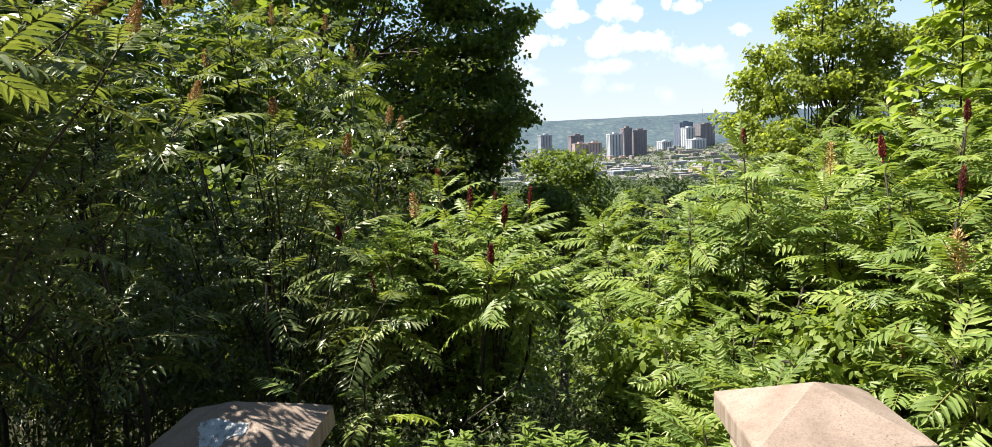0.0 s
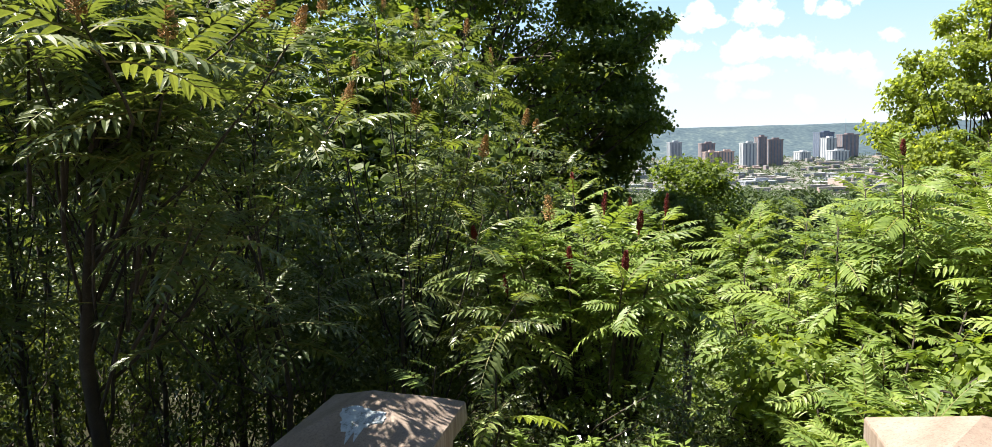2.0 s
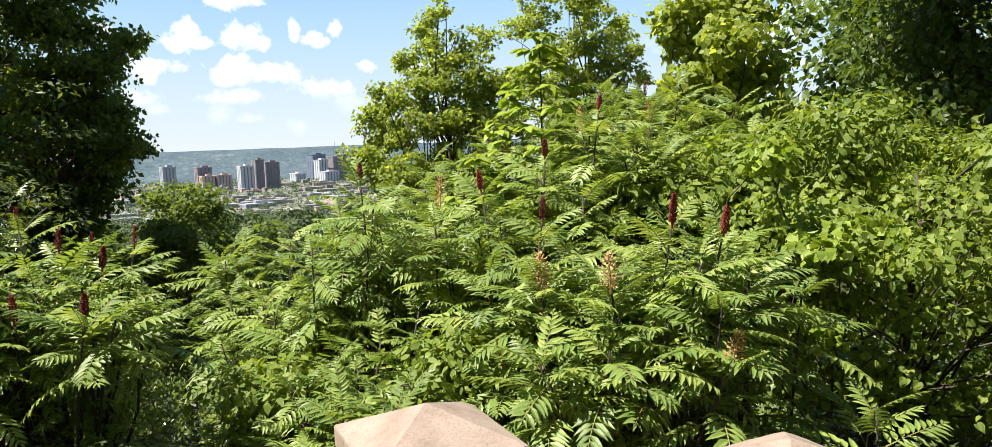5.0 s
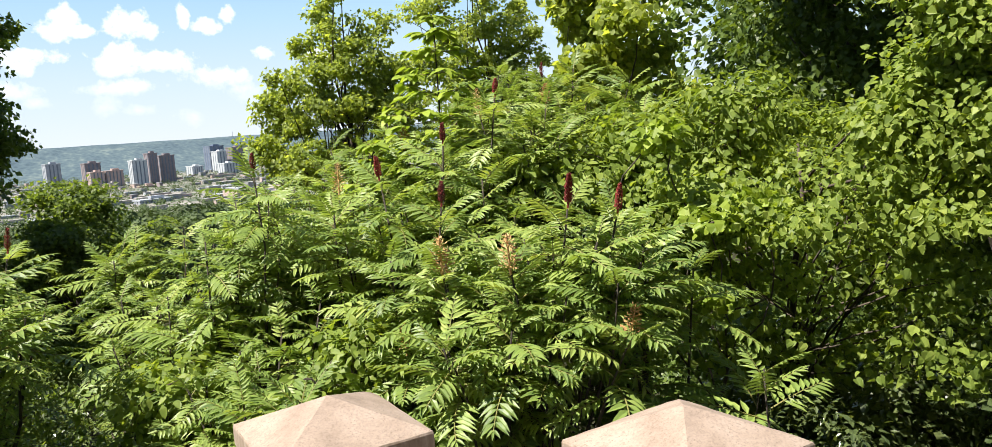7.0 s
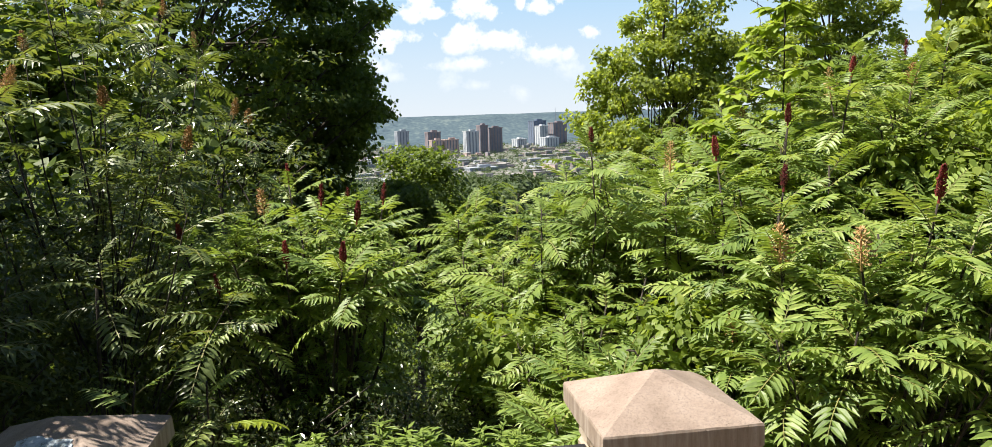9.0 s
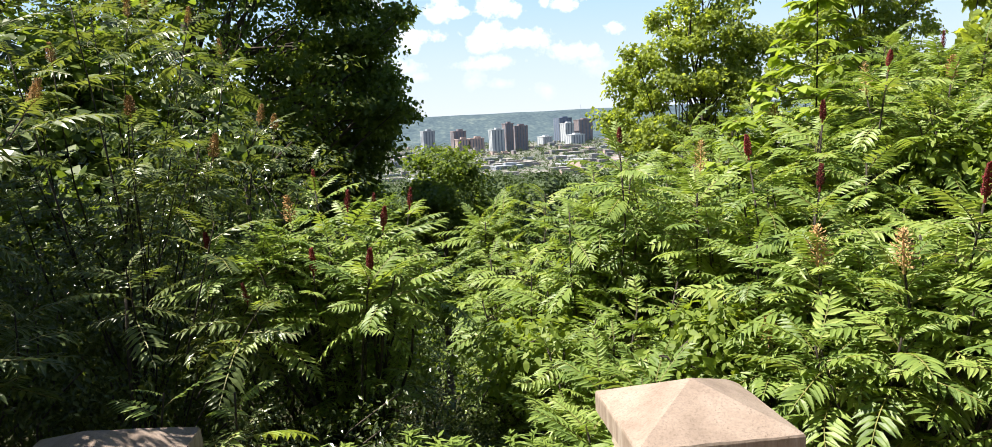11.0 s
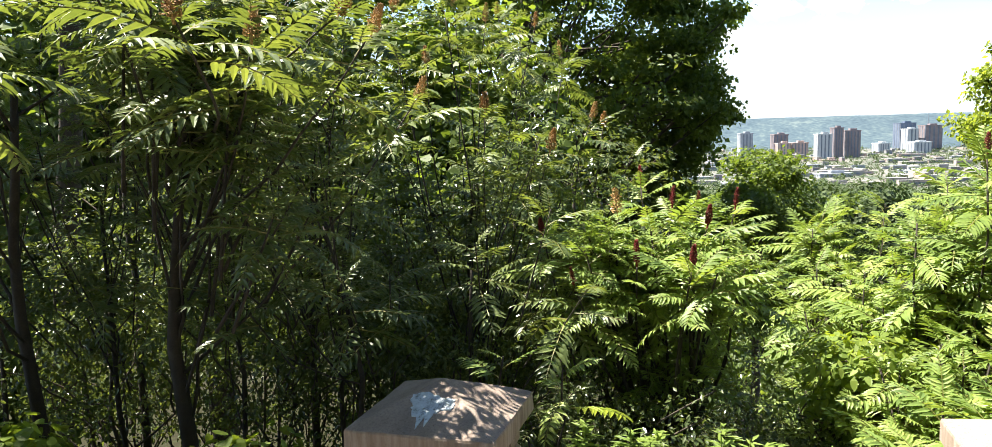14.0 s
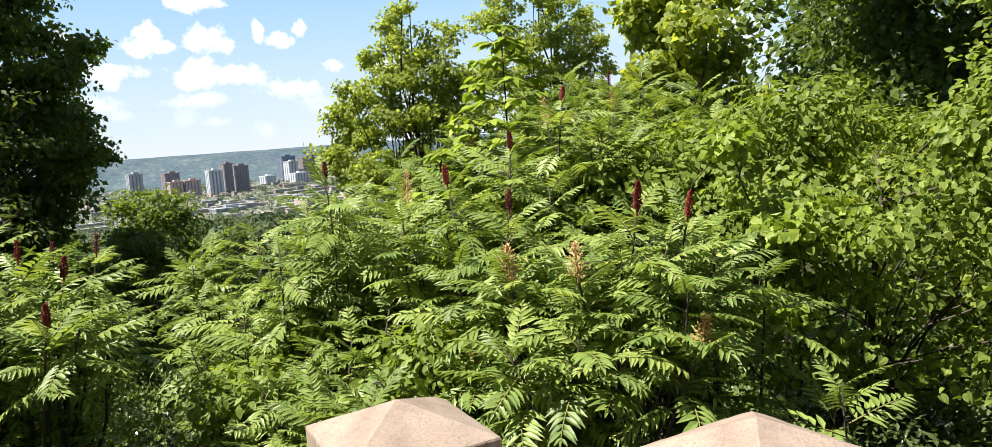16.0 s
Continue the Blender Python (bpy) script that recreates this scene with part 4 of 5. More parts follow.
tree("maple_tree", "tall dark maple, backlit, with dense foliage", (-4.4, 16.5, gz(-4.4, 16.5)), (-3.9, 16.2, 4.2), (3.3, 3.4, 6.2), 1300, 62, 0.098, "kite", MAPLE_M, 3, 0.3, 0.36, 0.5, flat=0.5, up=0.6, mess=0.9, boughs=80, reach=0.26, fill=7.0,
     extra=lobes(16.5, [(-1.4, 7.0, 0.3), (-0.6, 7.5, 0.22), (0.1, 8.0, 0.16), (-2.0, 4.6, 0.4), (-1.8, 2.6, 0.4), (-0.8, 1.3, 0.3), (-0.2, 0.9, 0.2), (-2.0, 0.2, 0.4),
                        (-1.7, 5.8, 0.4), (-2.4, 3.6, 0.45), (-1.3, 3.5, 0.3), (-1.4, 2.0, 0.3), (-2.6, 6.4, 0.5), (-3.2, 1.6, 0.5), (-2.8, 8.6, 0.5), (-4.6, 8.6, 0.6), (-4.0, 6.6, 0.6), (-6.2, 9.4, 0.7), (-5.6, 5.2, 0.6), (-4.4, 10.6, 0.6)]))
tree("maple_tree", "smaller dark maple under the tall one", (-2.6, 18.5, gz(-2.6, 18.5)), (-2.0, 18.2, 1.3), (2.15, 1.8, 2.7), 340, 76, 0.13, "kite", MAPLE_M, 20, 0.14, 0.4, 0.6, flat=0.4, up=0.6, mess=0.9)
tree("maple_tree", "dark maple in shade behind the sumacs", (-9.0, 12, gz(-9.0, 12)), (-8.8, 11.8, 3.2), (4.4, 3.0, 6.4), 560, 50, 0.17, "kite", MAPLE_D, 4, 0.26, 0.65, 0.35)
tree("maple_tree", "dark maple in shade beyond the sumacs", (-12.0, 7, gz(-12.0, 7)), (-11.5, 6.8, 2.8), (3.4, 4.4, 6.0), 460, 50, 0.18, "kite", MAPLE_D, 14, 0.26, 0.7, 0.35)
# crown added out of view to shade the first pier and the sumacs
tree("maple_tree", "dark maple, unseen crown added to shade the old sumacs and the first pier", (-6.6, 2.3, gz(-6.6, 2.3)), (-5.9, 2.75, 5.2), (1.7, 1.0, 1.2), 130, 46, 0.14, "kite", MAPLE_D, 16, 0.16, 0.42, 0.25)
tree("broadleaf_tree", "round dark green tree below the lookout", (0.7, 19.5, gz(0.7, 19.5)), (0.95, 19.4, -1.1), (1.6, 1.7, 2.0), 560, 70, 0.1, "kite", MAPLE_M, 5, 0.16, 0.4, 0.5, flat=0.4, up=0.8, mess=0.7, boughs=34)
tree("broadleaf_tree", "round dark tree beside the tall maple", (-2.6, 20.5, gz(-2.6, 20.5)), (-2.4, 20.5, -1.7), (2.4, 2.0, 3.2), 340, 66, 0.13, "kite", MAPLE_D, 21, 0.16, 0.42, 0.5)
# another unseen crown, added to keep sun off the left thicket
tree("maple_tree", "dark maple, unseen crown added to darken the shaded sumacs", (-6.6, 5.6, gz(-6.6, 5.6)), (-5.0, 5.0, 5.4), (1.75, 2.0, 0.9), 210, 38, 0.12, "kite", MAPLE_D, 19, 0.15, 0.36, 0.3)
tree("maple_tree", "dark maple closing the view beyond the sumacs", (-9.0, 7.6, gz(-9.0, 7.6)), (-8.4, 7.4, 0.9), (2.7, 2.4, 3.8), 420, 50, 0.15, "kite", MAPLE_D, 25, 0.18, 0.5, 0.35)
# unseen trees added round the back of the lookout to cut its sky light
tree("maple_tree", "unseen dense maple added beside the lookout terrace to block sky light", (-4.6, -2.8, 0), (-3.4, -2.0, 5.6), (3.6, 3.0, 2.4), 420, 50, 0.26, "kite", MAPLE_D, 22, 0.2, 0.7, 0.3)
tree("maple_tree", "unseen dense maple added behind the lookout terrace to block sky light", (-3.6, -8.5, 0), (-3.6, -8.5, 6.0), (4.4, 3.2, 5.4), 240, 30, 0.5, "kite", MAPLE_D, 23, 0.24, 0.9, 0.3)
tree("maple_tree", "unseen dense maple added at the back of the terrace to block sky light", (4.4, -9.0, 0), (4.4, -9.0, 6.0), (4.6, 3.2, 5.4), 240, 30, 0.5, "kite", MAPLE_D, 24, 0.24, 0.9, 0.3)
tree("maple_tree", "unseen dense maple added to the side of the terrace to block sky light", (10.0, -4.0, 0), (10.0, -4.0, 5.2), (3.2, 3.6, 4.6), 200, 30, 0.5, "kite", MAPLE_D, 26, 0.22, 0.9, 0.3)
tree("broadleaf_tree", "leafy green tree further down the slope", (1.1, 34, gz(1.1, 34)), (1.1, 34, -4.6), (2.7, 2.6, 3.6), 240, 44, 0.2, "kite", MAPLE, 6, 0.2, 0.55, 0.5)
tree("broadleaf_tree", "leafy tree filling the slope behind the sumacs", (-4.5, 11, gz(-4.5, 11)), (-4.3, 11, 0.4), (2.9, 2.2, 3.6), 480, 46, 0.13, "lobed", MAPLE_M, 15, 0.16, 0.5, 0.45)
tree("maple_tree", "sunlit green maple with a lobed open crown", (6.0, 15.6, gz(6.0, 15.6)), (6.3, 15.4, 1.0), (2.0, 1.8, 3.0), 0, 58, 0.085, "kite", MAPLE, 7, 0.16, 0.2, 0.72, flat=0.6, up=0.4, mess=0.7, fill=1.9,
     extra=lobes(16.8, [(14.8, 0.1, 0.5), (15.6, 2.2, 0.6), (16.2, 4.7, 0.35), (17.2, 3.4, 0.65), (17.9, 6.6, 0.45), (19.0, 4.8, 0.7), (19.6, 8.4, 0.5), (21.2, 7.3, 0.7), (20.6, 9.8, 0.45), (20.4, 5.8, 0.7),
                        (22.6, 5.6, 0.75), (23.6, 8.2, 0.4), (17.4, 1.0, 0.85), (19.6, 2.2, 0.95), (22.2, 2.6, 0.95), (16.0, -1.6, 0.85), (18.4, -1.6, 1.0), (21.2, -1.0, 1.0), (24.0, 1.0, 1.0), (24.4, 4.2, 0.85)]))
tree("maple_tree", "green maple with dark gaps between its boughs", (12.0, 19.0, gz(12.0, 19.0)), (12.0, 19.0, 3.0), (2.0, 2.0, 3.0), 0, 58, 0.1, "kite", MAPLE, 8, 0.2, 0.25, 0.72, flat=0.6, up=0.4, mess=0.7, fill=1.9,
     extra=lobes(22.5, [(26.3, 8.6, 0.7), (27.9, 9.8, 0.9), (30.0, 10.6, 1.0), (31.8, 9.6, 0.9), (33.0, 7.8, 0.9), (34.3, 6.2, 0.6), (34.8, 4.6, 0.5), (32.8, 5.4, 1.0), (31.0, 7.0, 1.1), (29.0, 6.6, 1.1),
                        (27.4, 5.0, 1.0), (30.0, 4.0, 1.2), (33.2, 3.0, 1.0), (28.2, 2.0, 1.3), (31.2, 1.0, 1.3), (34.6, 1.4, 1.0), (33.8, -1.0, 1.3), (30.0, -1.8, 1.3)]))
# crown added above the view so the tree behind the vines falls in shade
tree("broadleaf_tree", "tall leafy tree, unseen crown added to shade the trees behind the vines", (9.6, 3.0, gz(9.6, 3.0)), (5.5, 4.2, 7.0), (1.9, 1.9, 1.3), 420, 34, 0.1, "kite", MAPLE_D, 39, 0.1, 0.22, 0.5, boughs=26, limbs=14)
tree("broadleaf_tree", "leafy tree draped with vines, sunlit tiers of leaves", (5.9, 7.0, gz(5.9, 7.0)), (5.8, 6.6, 2.6), (1.0, 1.0, 1.0), 0, 38, 0.074, "lobed", MAPLE, 9, 0.06, 0.17, 0.5, flat=0.6, up=0.5, mess=0.7, fill=3.6, limbs=6,
     extra=lobes(8.6, [(37.4, 8.8, 0.3), (38.6, 6.6, 0.38), (38.0, 4.6, 0.26), (39.4, 9.0, 0.4), (40.0, 5.0, 0.42), (41.2, 7.2, 0.4), (41.6, 3.4, 0.42), (42.2, 1.4, 0.45), (39.2, 2.6, 0.42), (43.2, 5.0, 0.34),
                       (44.0, 0.0, 0.45), (40.6, 0.4, 0.5), (38.2, 0.2, 0.45), (36.8, 1.6, 0.4), (42.2, 9.4, 0.4), (46.0, 1.0, 0.35)]))


def sapling(base, top, tiers, label, seed):
    """A young tree: a straight stem with tiers of short boughs, each ending in a spray of large hanging pointed leaves."""
    rng = random.Random(seed)
    plant = thing("broadleaf_sapling", base, label, "tree")
    base, top = Vector(base), Vector(top) - Vector(base)
    line = bent((0, 0, -0.2), top, 0.03, rng, 9)
    v, f = tube(line, [0.016 - 0.0014 * k for k in range(9)], 6)
    child("trunk", mesh_of("trunk", v, f, [STEM], smooth=True), plant)
    for drop, reach, count in tiers:
        turn = rng.uniform(0, 6.28)
        for k in range(count):
            w = turn + 6.283 * k / count + rng.uniform(-0.3, 0.3)
            out = Vector((math.cos(w), math.sin(w), 0))
            start = top - Vector((0, 0, drop - 0.02 - reach * 0.12))
            end = start + out * reach * rng.uniform(0.75, 1.1) + Vector((0, 0, reach * rng.uniform(-0.1, 0.3)))
            v, f = tube(bent(start, end, 0.015, rng, 4), [0.005, 0.004, 0.003, 0.002], 4)
            bough = child("bough", mesh_of("bough", v, f, [RACHIS]), plant)
            n = rng.randint(8, 12)
            pos, nrm, tip = [], [], []
            for i in range(n):
                a = w + rng.uniform(-1.7, 1.7)
                d = Vector((math.cos(a), math.sin(a), 0))
                pos.append(start.lerp(end, rng.uniform(0.55, 1.0)))
                tip.append(d + Vector((0, 0, rng.uniform(-0.45, 0.15))))
                nrm.append(d * 0.25 + Vector((rng.uniform(-0.3, 0.3), rng.uniform(-0.3, 0.3), 1)))
            me = leaf_cloud("leaf spray", pos, nrm, tip, [rng.uniform(0.08, 0.135) for _ in pos], "point", [SAPLING], 0.18)
            child("leaf_spray", me, bough)
    return plant


sapling((2.8, 4.65, gz(2.8, 4.65)), (2.8, 4.6, 2.46), [(0.0, 0.06, 4), (0.12, 0.14, 6), (0.26, 0.22, 7), (0.42, 0.29, 8), (0.58, 0.36, 9), (0.76, 0.42, 10), (0.96, 0.46, 10), (1.15, 0.46, 9)], "slender sapling with tiers of large bright pointed leaves", 10)
sapling((2.3, 4.7, gz(2.3, 4.7)), (2.28, 4.65, 1.6), [(0.0, 0.05, 4), (0.14, 0.13, 5), (0.3, 0.2, 6)], "short sapling with large bright pointed leaves", 12)

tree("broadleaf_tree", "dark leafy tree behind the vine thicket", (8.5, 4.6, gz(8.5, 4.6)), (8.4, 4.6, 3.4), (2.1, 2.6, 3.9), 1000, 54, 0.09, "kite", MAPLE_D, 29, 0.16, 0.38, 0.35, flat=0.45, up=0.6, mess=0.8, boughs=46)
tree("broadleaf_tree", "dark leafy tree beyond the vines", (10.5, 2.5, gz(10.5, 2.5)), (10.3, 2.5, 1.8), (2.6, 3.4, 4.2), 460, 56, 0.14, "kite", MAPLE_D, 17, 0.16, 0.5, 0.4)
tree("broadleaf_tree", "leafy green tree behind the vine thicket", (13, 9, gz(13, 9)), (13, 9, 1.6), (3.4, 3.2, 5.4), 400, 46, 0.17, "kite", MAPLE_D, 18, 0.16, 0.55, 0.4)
# vine thicket
tree("vine_thicket", "grape vines draped over a shrub, sunlit broad leaves", (5.0, 3.4, gz(5.0, 3.4)), (5.0, 3.3, 1.22), (1.45, 1.9, 0.42), 480, 58, 0.044, "round", VINE, 12, 0.05, 0.2, 0.78, flat=0.55, up=0.85, mess=0.55, boughs=90, reach=0.24, curl=0.3, limbs=4,
     fill=9.0,
     extra=lobes(4.9, [(60.0, 0.4, 0.26), (61.0, 3.0, 0.24), (63.6, 4.6, 0.3), (62.6, 1.0, 0.3), (65.0, 2.0, 0.34), (61.6, 6.2, 0.2), (63.8, 8.6, 0.26),
                       (66.0, 6.4, 0.3), (58.6, -2.0, 0.28), (61.4, -2.2, 0.3), (64.2, -1.0, 0.32),
                       (45.6, -6.0, 0.24), (44.6, -9.5, 0.24), (47.4, -8.0, 0.22)]))
tree("vine_thicket", "young grape vine with bright yellow-green leaves", (3.6, 2.75, gz(3.6, 2.75)), (3.6, 2.75, 0.9), (0.3, 0.3, 0.3), 0, 34, 0.055, "maple", SAPLING, 27, 0.012, 0.13, 0.5, mess=0.7, curl=0.3,
     extra=lobes(4.5, [(47.2, -6.2, 0.1), (48.6, -7.0, 0.13), (46.4, -7.6, 0.1), (50.0, -6.4, 0.07), (46.8, -12.6, 0.1), (43.2, -1.2, 0.07)]), limbs=4)
tree("vine_thicket", "thin hanging grape vines in the shade of the thicket", (5.0, 2.9, gz(5.0, 2.9)), (4.6, 2.95, 0.5), (1.15, 1.3, 0.7), 230, 20, 0.052, "heart", VINE, 13, 0.02, 0.17, 0.8, curl=0.3, mess=0.7, limbs=9)

tree("broadleaf_tree", "leafy tree low on the slope", (-1.4, 32, gz(-1.4, 32)), (-1.4, 32, -7.5), (3.2, 2.6, 4.0), 200, 44, 0.2, "kite", MAPLE_M, 41, 0.16, 0.6, 0.5)
tree("broadleaf_tree", "leafy tree low on the slope", (3.2, 29, gz(3.2, 29)), (3.2, 29, -6.8), (3.2, 2.6, 3.8), 200, 44, 0.2, "kite", MAPLE_M, 42, 0.16, 0.6, 0.5)
tree("broadleaf_tree", "leafy tree low on the slope", (0.6, 44, gz(0.6, 44)), (0.6, 44, -9.5), (4.0, 3.0, 4.4), 200, 44, 0.24, "kite", MAPLE_M, 43, 0.16, 0.7, 0.5)

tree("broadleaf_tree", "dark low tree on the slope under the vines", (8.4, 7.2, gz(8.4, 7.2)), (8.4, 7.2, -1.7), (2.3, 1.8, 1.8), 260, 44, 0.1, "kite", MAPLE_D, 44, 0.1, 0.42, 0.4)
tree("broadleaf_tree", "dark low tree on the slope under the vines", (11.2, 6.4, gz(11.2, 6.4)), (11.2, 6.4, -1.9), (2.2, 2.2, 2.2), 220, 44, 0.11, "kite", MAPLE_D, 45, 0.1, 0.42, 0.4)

# ---- understory on the shaded side ----
for i in range(18):
    row = i // 6
    x, y = -0.9 - 0.85 * (i % 6) + rs.uniform(-0.3, 0.3), 3.7 + 1.45 * row + rs.uniform(-0.4, 0.4)
    top = 1.5 + 0.45 * row if i else 0.75
    z = gz(x, y)
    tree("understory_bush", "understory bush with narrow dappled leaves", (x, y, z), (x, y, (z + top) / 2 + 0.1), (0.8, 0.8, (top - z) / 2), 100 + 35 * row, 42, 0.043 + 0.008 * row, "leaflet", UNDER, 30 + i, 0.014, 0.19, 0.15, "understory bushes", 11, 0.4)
for x, y, top in ((3.1, 1.7, 0.1), (3.5, 1.2, 0.1), (3.0, 2.2, 0.15), (3.7, 2.1, 0.25), (3.3, 0.6, 0.05), (4.2, 1.2, 0.2)):
    z = gz(x, y)
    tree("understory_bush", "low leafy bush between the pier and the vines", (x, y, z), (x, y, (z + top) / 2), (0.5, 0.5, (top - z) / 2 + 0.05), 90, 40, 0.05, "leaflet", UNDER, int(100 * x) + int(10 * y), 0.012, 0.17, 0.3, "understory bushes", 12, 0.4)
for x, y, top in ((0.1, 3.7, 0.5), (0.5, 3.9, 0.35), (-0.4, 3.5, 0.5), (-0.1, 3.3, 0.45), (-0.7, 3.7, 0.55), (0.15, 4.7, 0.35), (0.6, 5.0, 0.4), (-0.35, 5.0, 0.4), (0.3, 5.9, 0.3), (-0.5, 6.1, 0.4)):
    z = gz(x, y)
    tree("understory_bush", "shade-toned understory bush below the red-fruited sumac", (x, y, z), (x, y, (z + top) / 2), (0.5, 0.5, (top - z) / 2), 110, 44, 0.034, "leaflet", UNDER, int(100 * x) + 170, 0.012, 0.17, 0.2, "understory bushes", 14, 0.4)
for x, y, top in ((-2.5, 1.75, 0.62), (-2.2, 1.6, 0.5), (-2.9, 1.5, 0.55), (-3.3, 1.9, 0.7), (-1.75, 2.0, 0.55)):
    tree("ground_shrub", "low pale-leaved shrub at the foot of the sumacs", (x, y, gz(x, y)), (x, y, top - 0.15), (0.26, 0.26, 0.2), 26, 16, 0.055, "heart", VINE, int(30 * top) + 90, 0.006, 0.1, 0.3, "low shrubs", 8)

for i in range(10):
    x, y = 5.0 + 0.7 * (i % 4) + rs.uniform(-0.2, 0.2), 1.3 + 1.1 * (i // 4) + rs.uniform(-0.2, 0.2)
    z = gz(x, y)
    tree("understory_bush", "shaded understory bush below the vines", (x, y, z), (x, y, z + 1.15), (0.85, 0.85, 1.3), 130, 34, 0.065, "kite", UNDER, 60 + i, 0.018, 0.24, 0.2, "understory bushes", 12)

# ---- weeds along the railing ----
def weed_mesh(seed):
    """A leafy weed: a stem with whorls of narrow leaves, tufted at the top."""
    rng = np.random.default_rng(seed)
    v, f = tube([(0, 0, 0), (0.01, 0, 0.3), (0, 0.01, 0.62)], [0.005, 0.004, 0.002], 4)
    n = 64
    q = rng.random(n) ** 0.6
    w = np.arange(n) * 2.4
    tipd = np.stack([np.cos(w), np.sin(w), 0.1 + 1.3 * (q > 0.85) * q + 0.2 * rng.normal(size=n)], 1)
    nrm = np.stack([-0.4 * np.cos(w), -0.4 * np.sin(w), np.ones(n)], 1)
    pos = np.stack([0 * w, 0 * w, 0.12 + 0.5 * q], 1)
    me = leaf_cloud("weed", pos, nrm, tipd, 0.078 * (0.6 + 0.6 * rng.random(n)) * (1.1 - 0.4 * (q > 0.9)), "lance", [WEED], 0.2)
    lv = np.zeros(len(me.vertices) * 3, np.float32)
    me.vertices.foreach_get("co", lv)
    k = len(OUTLINES["lance"])
    faces = f + [tuple(range(len(v) + i * k, len(v) + (i + 1) * k)) for i in range(n)]
    verts = [tuple(p) for p in v] + [tuple(p) for p in lv.reshape(-1, 3)]
    return mesh_of("weed", verts, faces, [WEED])


WEEDS = [weed_mesh(s) for s in range(5)]
for i in range(70):
    x, y = rs.uniform(-0.62, 0.9), rs.uniform(2.4, 3.1)
    ob = new("weed", rs.choice(WEEDS))
    ob.location = (x, y, gz(x, y) - 0.02)
    h = (0.36 + rs.uniform(-0.1, 0.08) - gz(x, y)) / 0.68
    ob.scale = (1.1, 1.1, h)
    ob.rotation_euler = (rs.uniform(-0.12, 0.12), rs.uniform(-0.12, 0.12), rs.uniform(0, 6.28))
    tagged(ob, "bright green leafy weed growing by the railing", "weed", "weeds by the railing")

# ---- valley ----
proto = tree("broadleaf_tree", "green tree on the lower slope", (0, 0, 0), (0, 0, 8), (5, 5, 5.5), 120, 36, 0.52, "kite", FARTREE, 70, 0.35, 0.95, 0.6, "trees on the lower slope", 12)
proto.matrix_basis = pose(8, 85, gz(8, 85))
for i in range(18):
    a, d = radians(rs.uniform(2, 14)), rs.uniform(85, 200)
    x, y = d * math.sin(a), d * math.cos(a)
    k = rs.uniform(0.8, 1.1)
    copy_thing(proto, pose(x, y, gz(x, y), 0, 0, rs.uniform(0, 360)) @ Matrix.Scale(k, 4))

# wall tones lightened and blued, so distance haze sits in their colour
WALLS = {}
for nm, cols in {"brown brick tower": ((0.2, 0.165, 0.175), (0.27, 0.225, 0.235)), "red brick": ((0.36, 0.27, 0.25), (0.45, 0.35, 0.32)), "white panel": ((0.37, 0.39, 0.42), (0.48, 0.5, 0.52)),
                 "grey panel": ((0.26, 0.28, 0.32), (0.36, 0.38, 0.42)), "tan block": ((0.23, 0.215, 0.205), (0.33, 0.31, 0.295)), "dark glass": ((0.12, 0.14, 0.18), (0.18, 0.21, 0.26)), "blue glass": ((0.09, 0.12, 0.18), (0.14, 0.17, 0.24)), "flat roof": ((0.2, 0.2, 0.205), (0.3, 0.295, 0.3))}.items():
    WALLS[nm] = rough_material(nm, [(0.35, cols[0]), (0.65, cols[1])], 0.12, 0.8, 0.1, 0.05, 1.5)
VALLEY = -75.0


def tower(az0, az1, el_top, d, wall, label, depth=24.0, bays=5, name="apartment_tower"):
    """A tower block with wall bays between strips of glass, floor bands and a roof house."""
    xa, xb = d * math.tan(radians(az0)), d * math.tan(radians(az1))
    w = xb - xa
    h = 1.68 + d / math.cos(radians(az0)) * math.tan(radians(el_top)) - VALLEY
    t = thing(name, ((xa + xb) / 2, d, VALLEY), label, "tower", "towers in the valley")
    t.rotation_euler.z = radians(18)
    w *= 0.86
    part("glass", box(w - 1.2, depth - 1.2, h - 4, (0, 0, h / 2 - 2), 0), WALLS["dark glass"], t, "dark window glass")
    pitch = w / bays
    for i in range(bays):
        part("bay", box(pitch * 0.62, depth, h - 3, (-w / 2 + pitch * (i + 0.5), 0, h / 2 - 1.5), 0), WALLS[wall], t)
    for i in range(3):
        part("side_bay", box(w, depth * 0.2, h - 3, (0, -depth / 2 + depth * (0.2 + 0.3 * i), h / 2 - 1.5), 0), WALLS[wall], t)
    part("roof", box(w + 0.8, depth + 0.8, 2.0, (0, 0, h - 2.5), 0), WALLS[wall], t)
    part("roof_house", box(w * 0.4, depth * 0.4, 5, (w * 0.1, 0, h), 0), WALLS[wall], t)
    return t


tower(0.98, 2.02, -0.38, 2000, "grey panel", "grey apartment tower in the valley", 26, 4)
tower(3.15, 4.33, -0.5, 2050, "brown brick tower", "brown brick apartment tower in the valley", 26, 4)
tower(3.45, 4.5, -1.1, 1950, "red brick", "reddish brick apartment block with bays", 22, 4)
tower(4.35, 5.65, -1.08, 1960, "red brick", "reddish brick apartment block beside its twin", 22, 5)
tower(4.44, 5.36, -1.9, 1880, "tan block", "low tan block before the red towers", 18, 4, "office_block")
tower(5.95, 7.1, -0.52, 1900, "white panel", "white apartment tower with glass strips", 24, 4)
tower(6.98, 7.75, -0.12, 1950, "brown brick tower", "tall dark brown apartment tower", 24, 4)
tower(7.6, 8.85, -0.32, 1990, "brown brick tower", "tall dark brown apartment tower beside its twin", 24, 5)
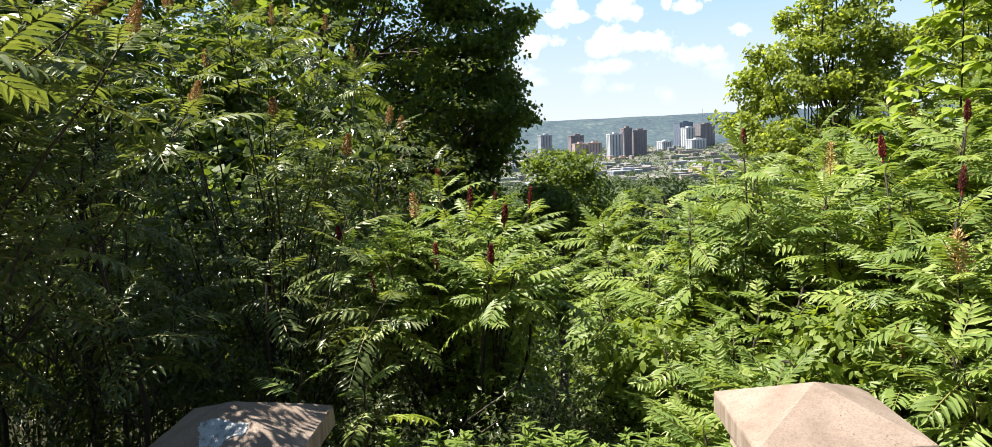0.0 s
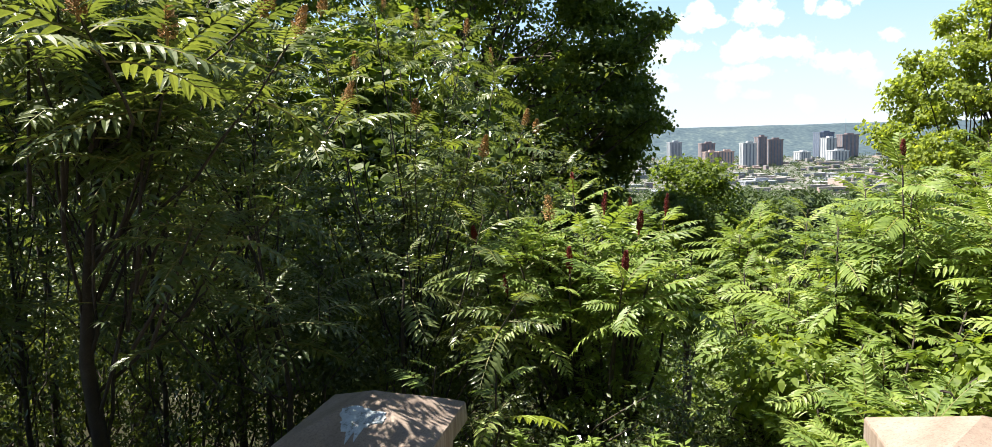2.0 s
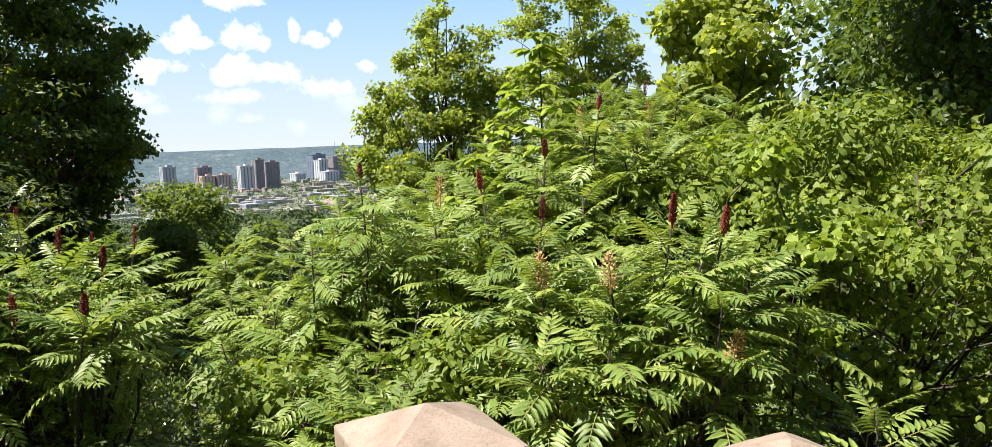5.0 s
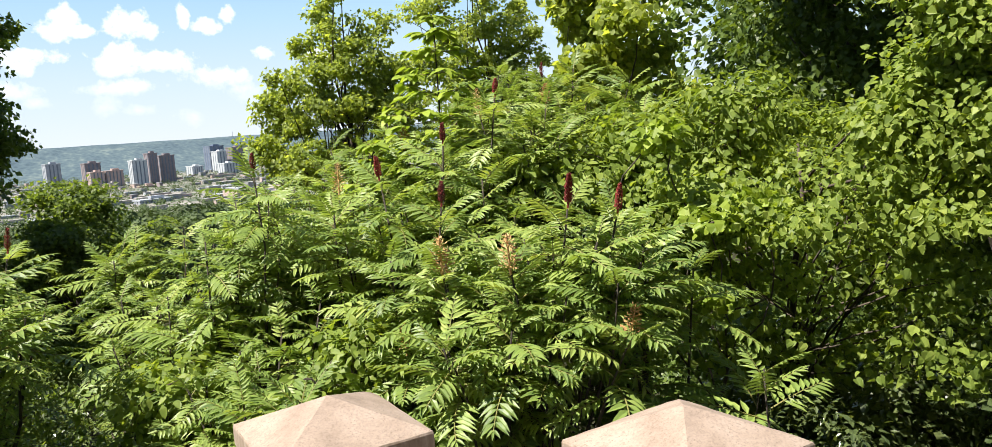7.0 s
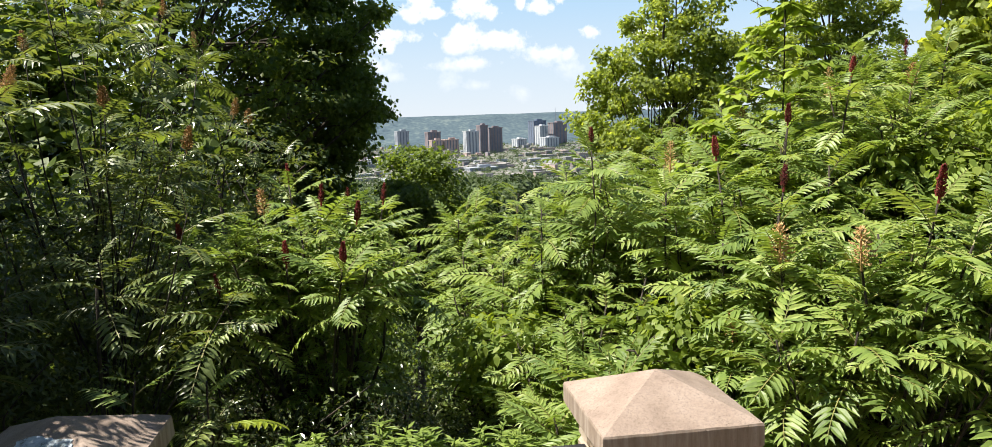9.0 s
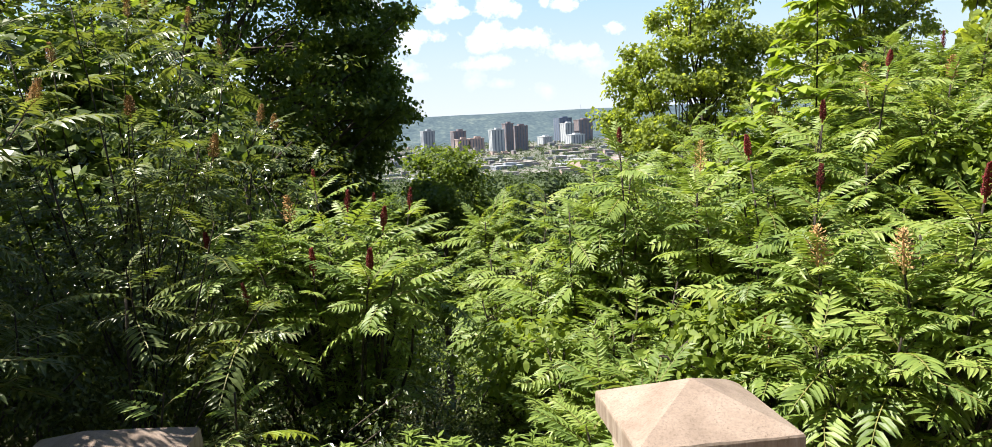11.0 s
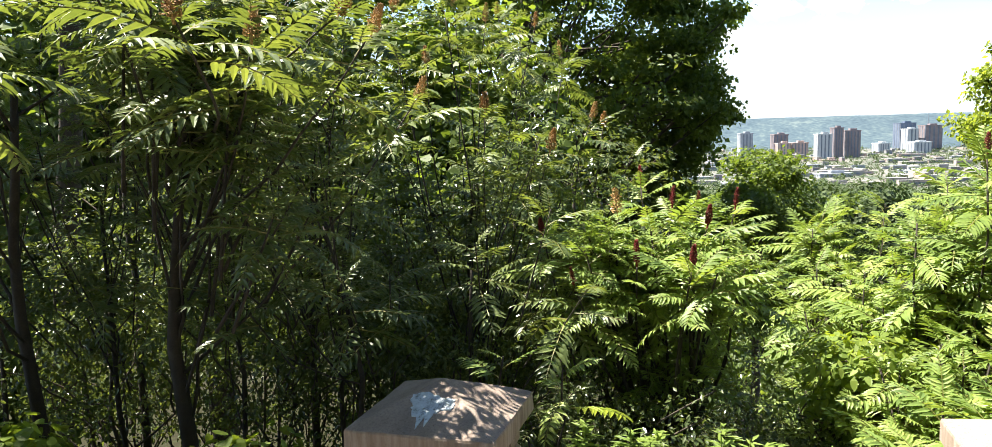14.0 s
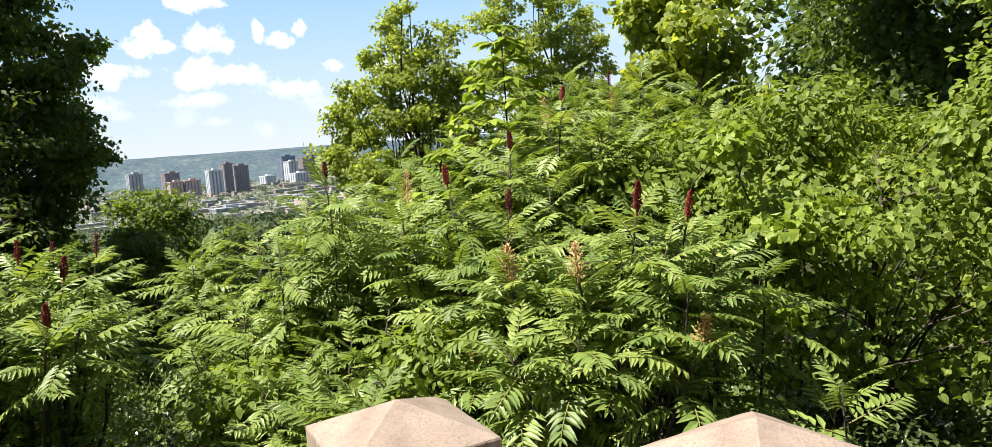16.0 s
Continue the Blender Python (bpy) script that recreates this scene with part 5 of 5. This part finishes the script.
tower(6.3, 7.6, -2.25, 1800, "red brick", "long low pinkish block at the foot of the towers", 20, 7, "office_block")
tower(10.78, 12.0, 0.08, 2500, "blue glass", "dark blue office tower with stepped top", 40, 4, "office_tower")
tower(11.3, 12.1, -0.3, 2450, "white panel", "white office block before the dark towers", 40, 3, "office_tower")
tower(12.2, 13.5, -0.1, 2520, "brown brick tower", "dark office tower beside the mast", 40, 4, "office_tower")
tower(9.6, 10.5, -1.2, 2300, "white panel", "white low office block among trees", 40, 5, "office_block")
tower(11.6, 12.9, -1.15, 2250, "white panel", "white low office block below the dark towers", 40, 5, "office_block")
tower(5.9, 8.5, -3.15, 1250, "grey panel", "long grey flat-roofed hall in the valley", 26, 12, "long_hall")
tower(5.6, 8.9, -3.85, 1080, "tan block", "long low hall along the valley road", 14, 14, "long_hall")
mast = thing("radio_mast", (2700 * math.tan(radians(12.74)), 2700, VALLEY), "thin grey radio mast on the skyline", "mast")
mv, mf = tube([(0, 0, 0), (0, 0, 90), (0, 0, 122)], [1.6, 1.1, 0.6], 4)
child("pole", mesh_of("pole", mv, mf, [WALLS["grey panel"]]), mast)

kinds = ["white panel", "tan block", "red brick", "flat roof", "grey panel", "tan block", "brown brick tower"]
protos = []
for i, k in enumerate(kinds):
    b = thing("low_building", (0, 0, 0), "low %s building with a flat roof" % k.replace(" panel", "").replace(" block", "").replace("flat roof", "pale concrete").replace("brown brick tower", "brown brick"), "building", "low city buildings")
    w, dp, h = 12 + 8 * (i % 3), 10 + 5 * (i % 2), 4 + 1.5 * (i % 4)
    part("wall", box(w, dp, h, (0, 0, h / 2), 0), WALLS[k], b)
    part("roof", box(w + 0.6, dp + 0.6, 0.8, (0, 0, h + 0.4), 0), WALLS[("flat roof", "grey panel", "tan block")[i % 3]], b)
    part("window", box(w * 0.8, 0.5, h * 0.35, (0, -dp / 2, h * 0.5), 0), WALLS["dark glass"], b)
    protos.append(b)
for i in range(170):
    a, d = radians(rs.uniform(-2, 15.5)), 1050 + 1650 * rs.random()
    m = pose(d * math.tan(a), d, VALLEY, 0, 0, 12 + rs.choice((0, 0, 90)))
    if i < len(protos):
        protos[i].matrix_basis = m
    else:
        copy_thing(rs.choice(protos), m @ Matrix.Diagonal((rs.uniform(0.8, 2.6), rs.uniform(0.5, 1.2), rs.uniform(0.5, 1.3), 1)))


def far_woods():
    """Street trees and woods across the valley, one joined mesh of uneven clumps."""
    rng = np.random.default_rng(5)
    n = 5200
    a = np.radians(rng.uniform(-8, 20, n))
    d = np.where(rng.random(n) < 0.4, 420 + 620 * rng.random(n), 1000 + 2100 * rng.random(n))
    c = np.stack([d * np.tan(a), d, np.full(n, VALLEY + 4.0)], 1)
    per = 18
    r = rng.uniform(3.5, 7.5, n)
    pos, off = crown_points(rng, c, r, per, 0.8)
    nrm = off + rng.normal(size=pos.shape) * 0.4 + np.array([0, -0.2, 0.6])
    me = leaf_cloud("woods", pos, nrm, off + rng.normal(size=pos.shape), 1.6 + 1.3 * rng.random(len(pos)), "kite", [FARTREE])
    tagged(new("valley_trees", me), "green trees spread between the city buildings", "trees", kind="stuff")


far_woods()
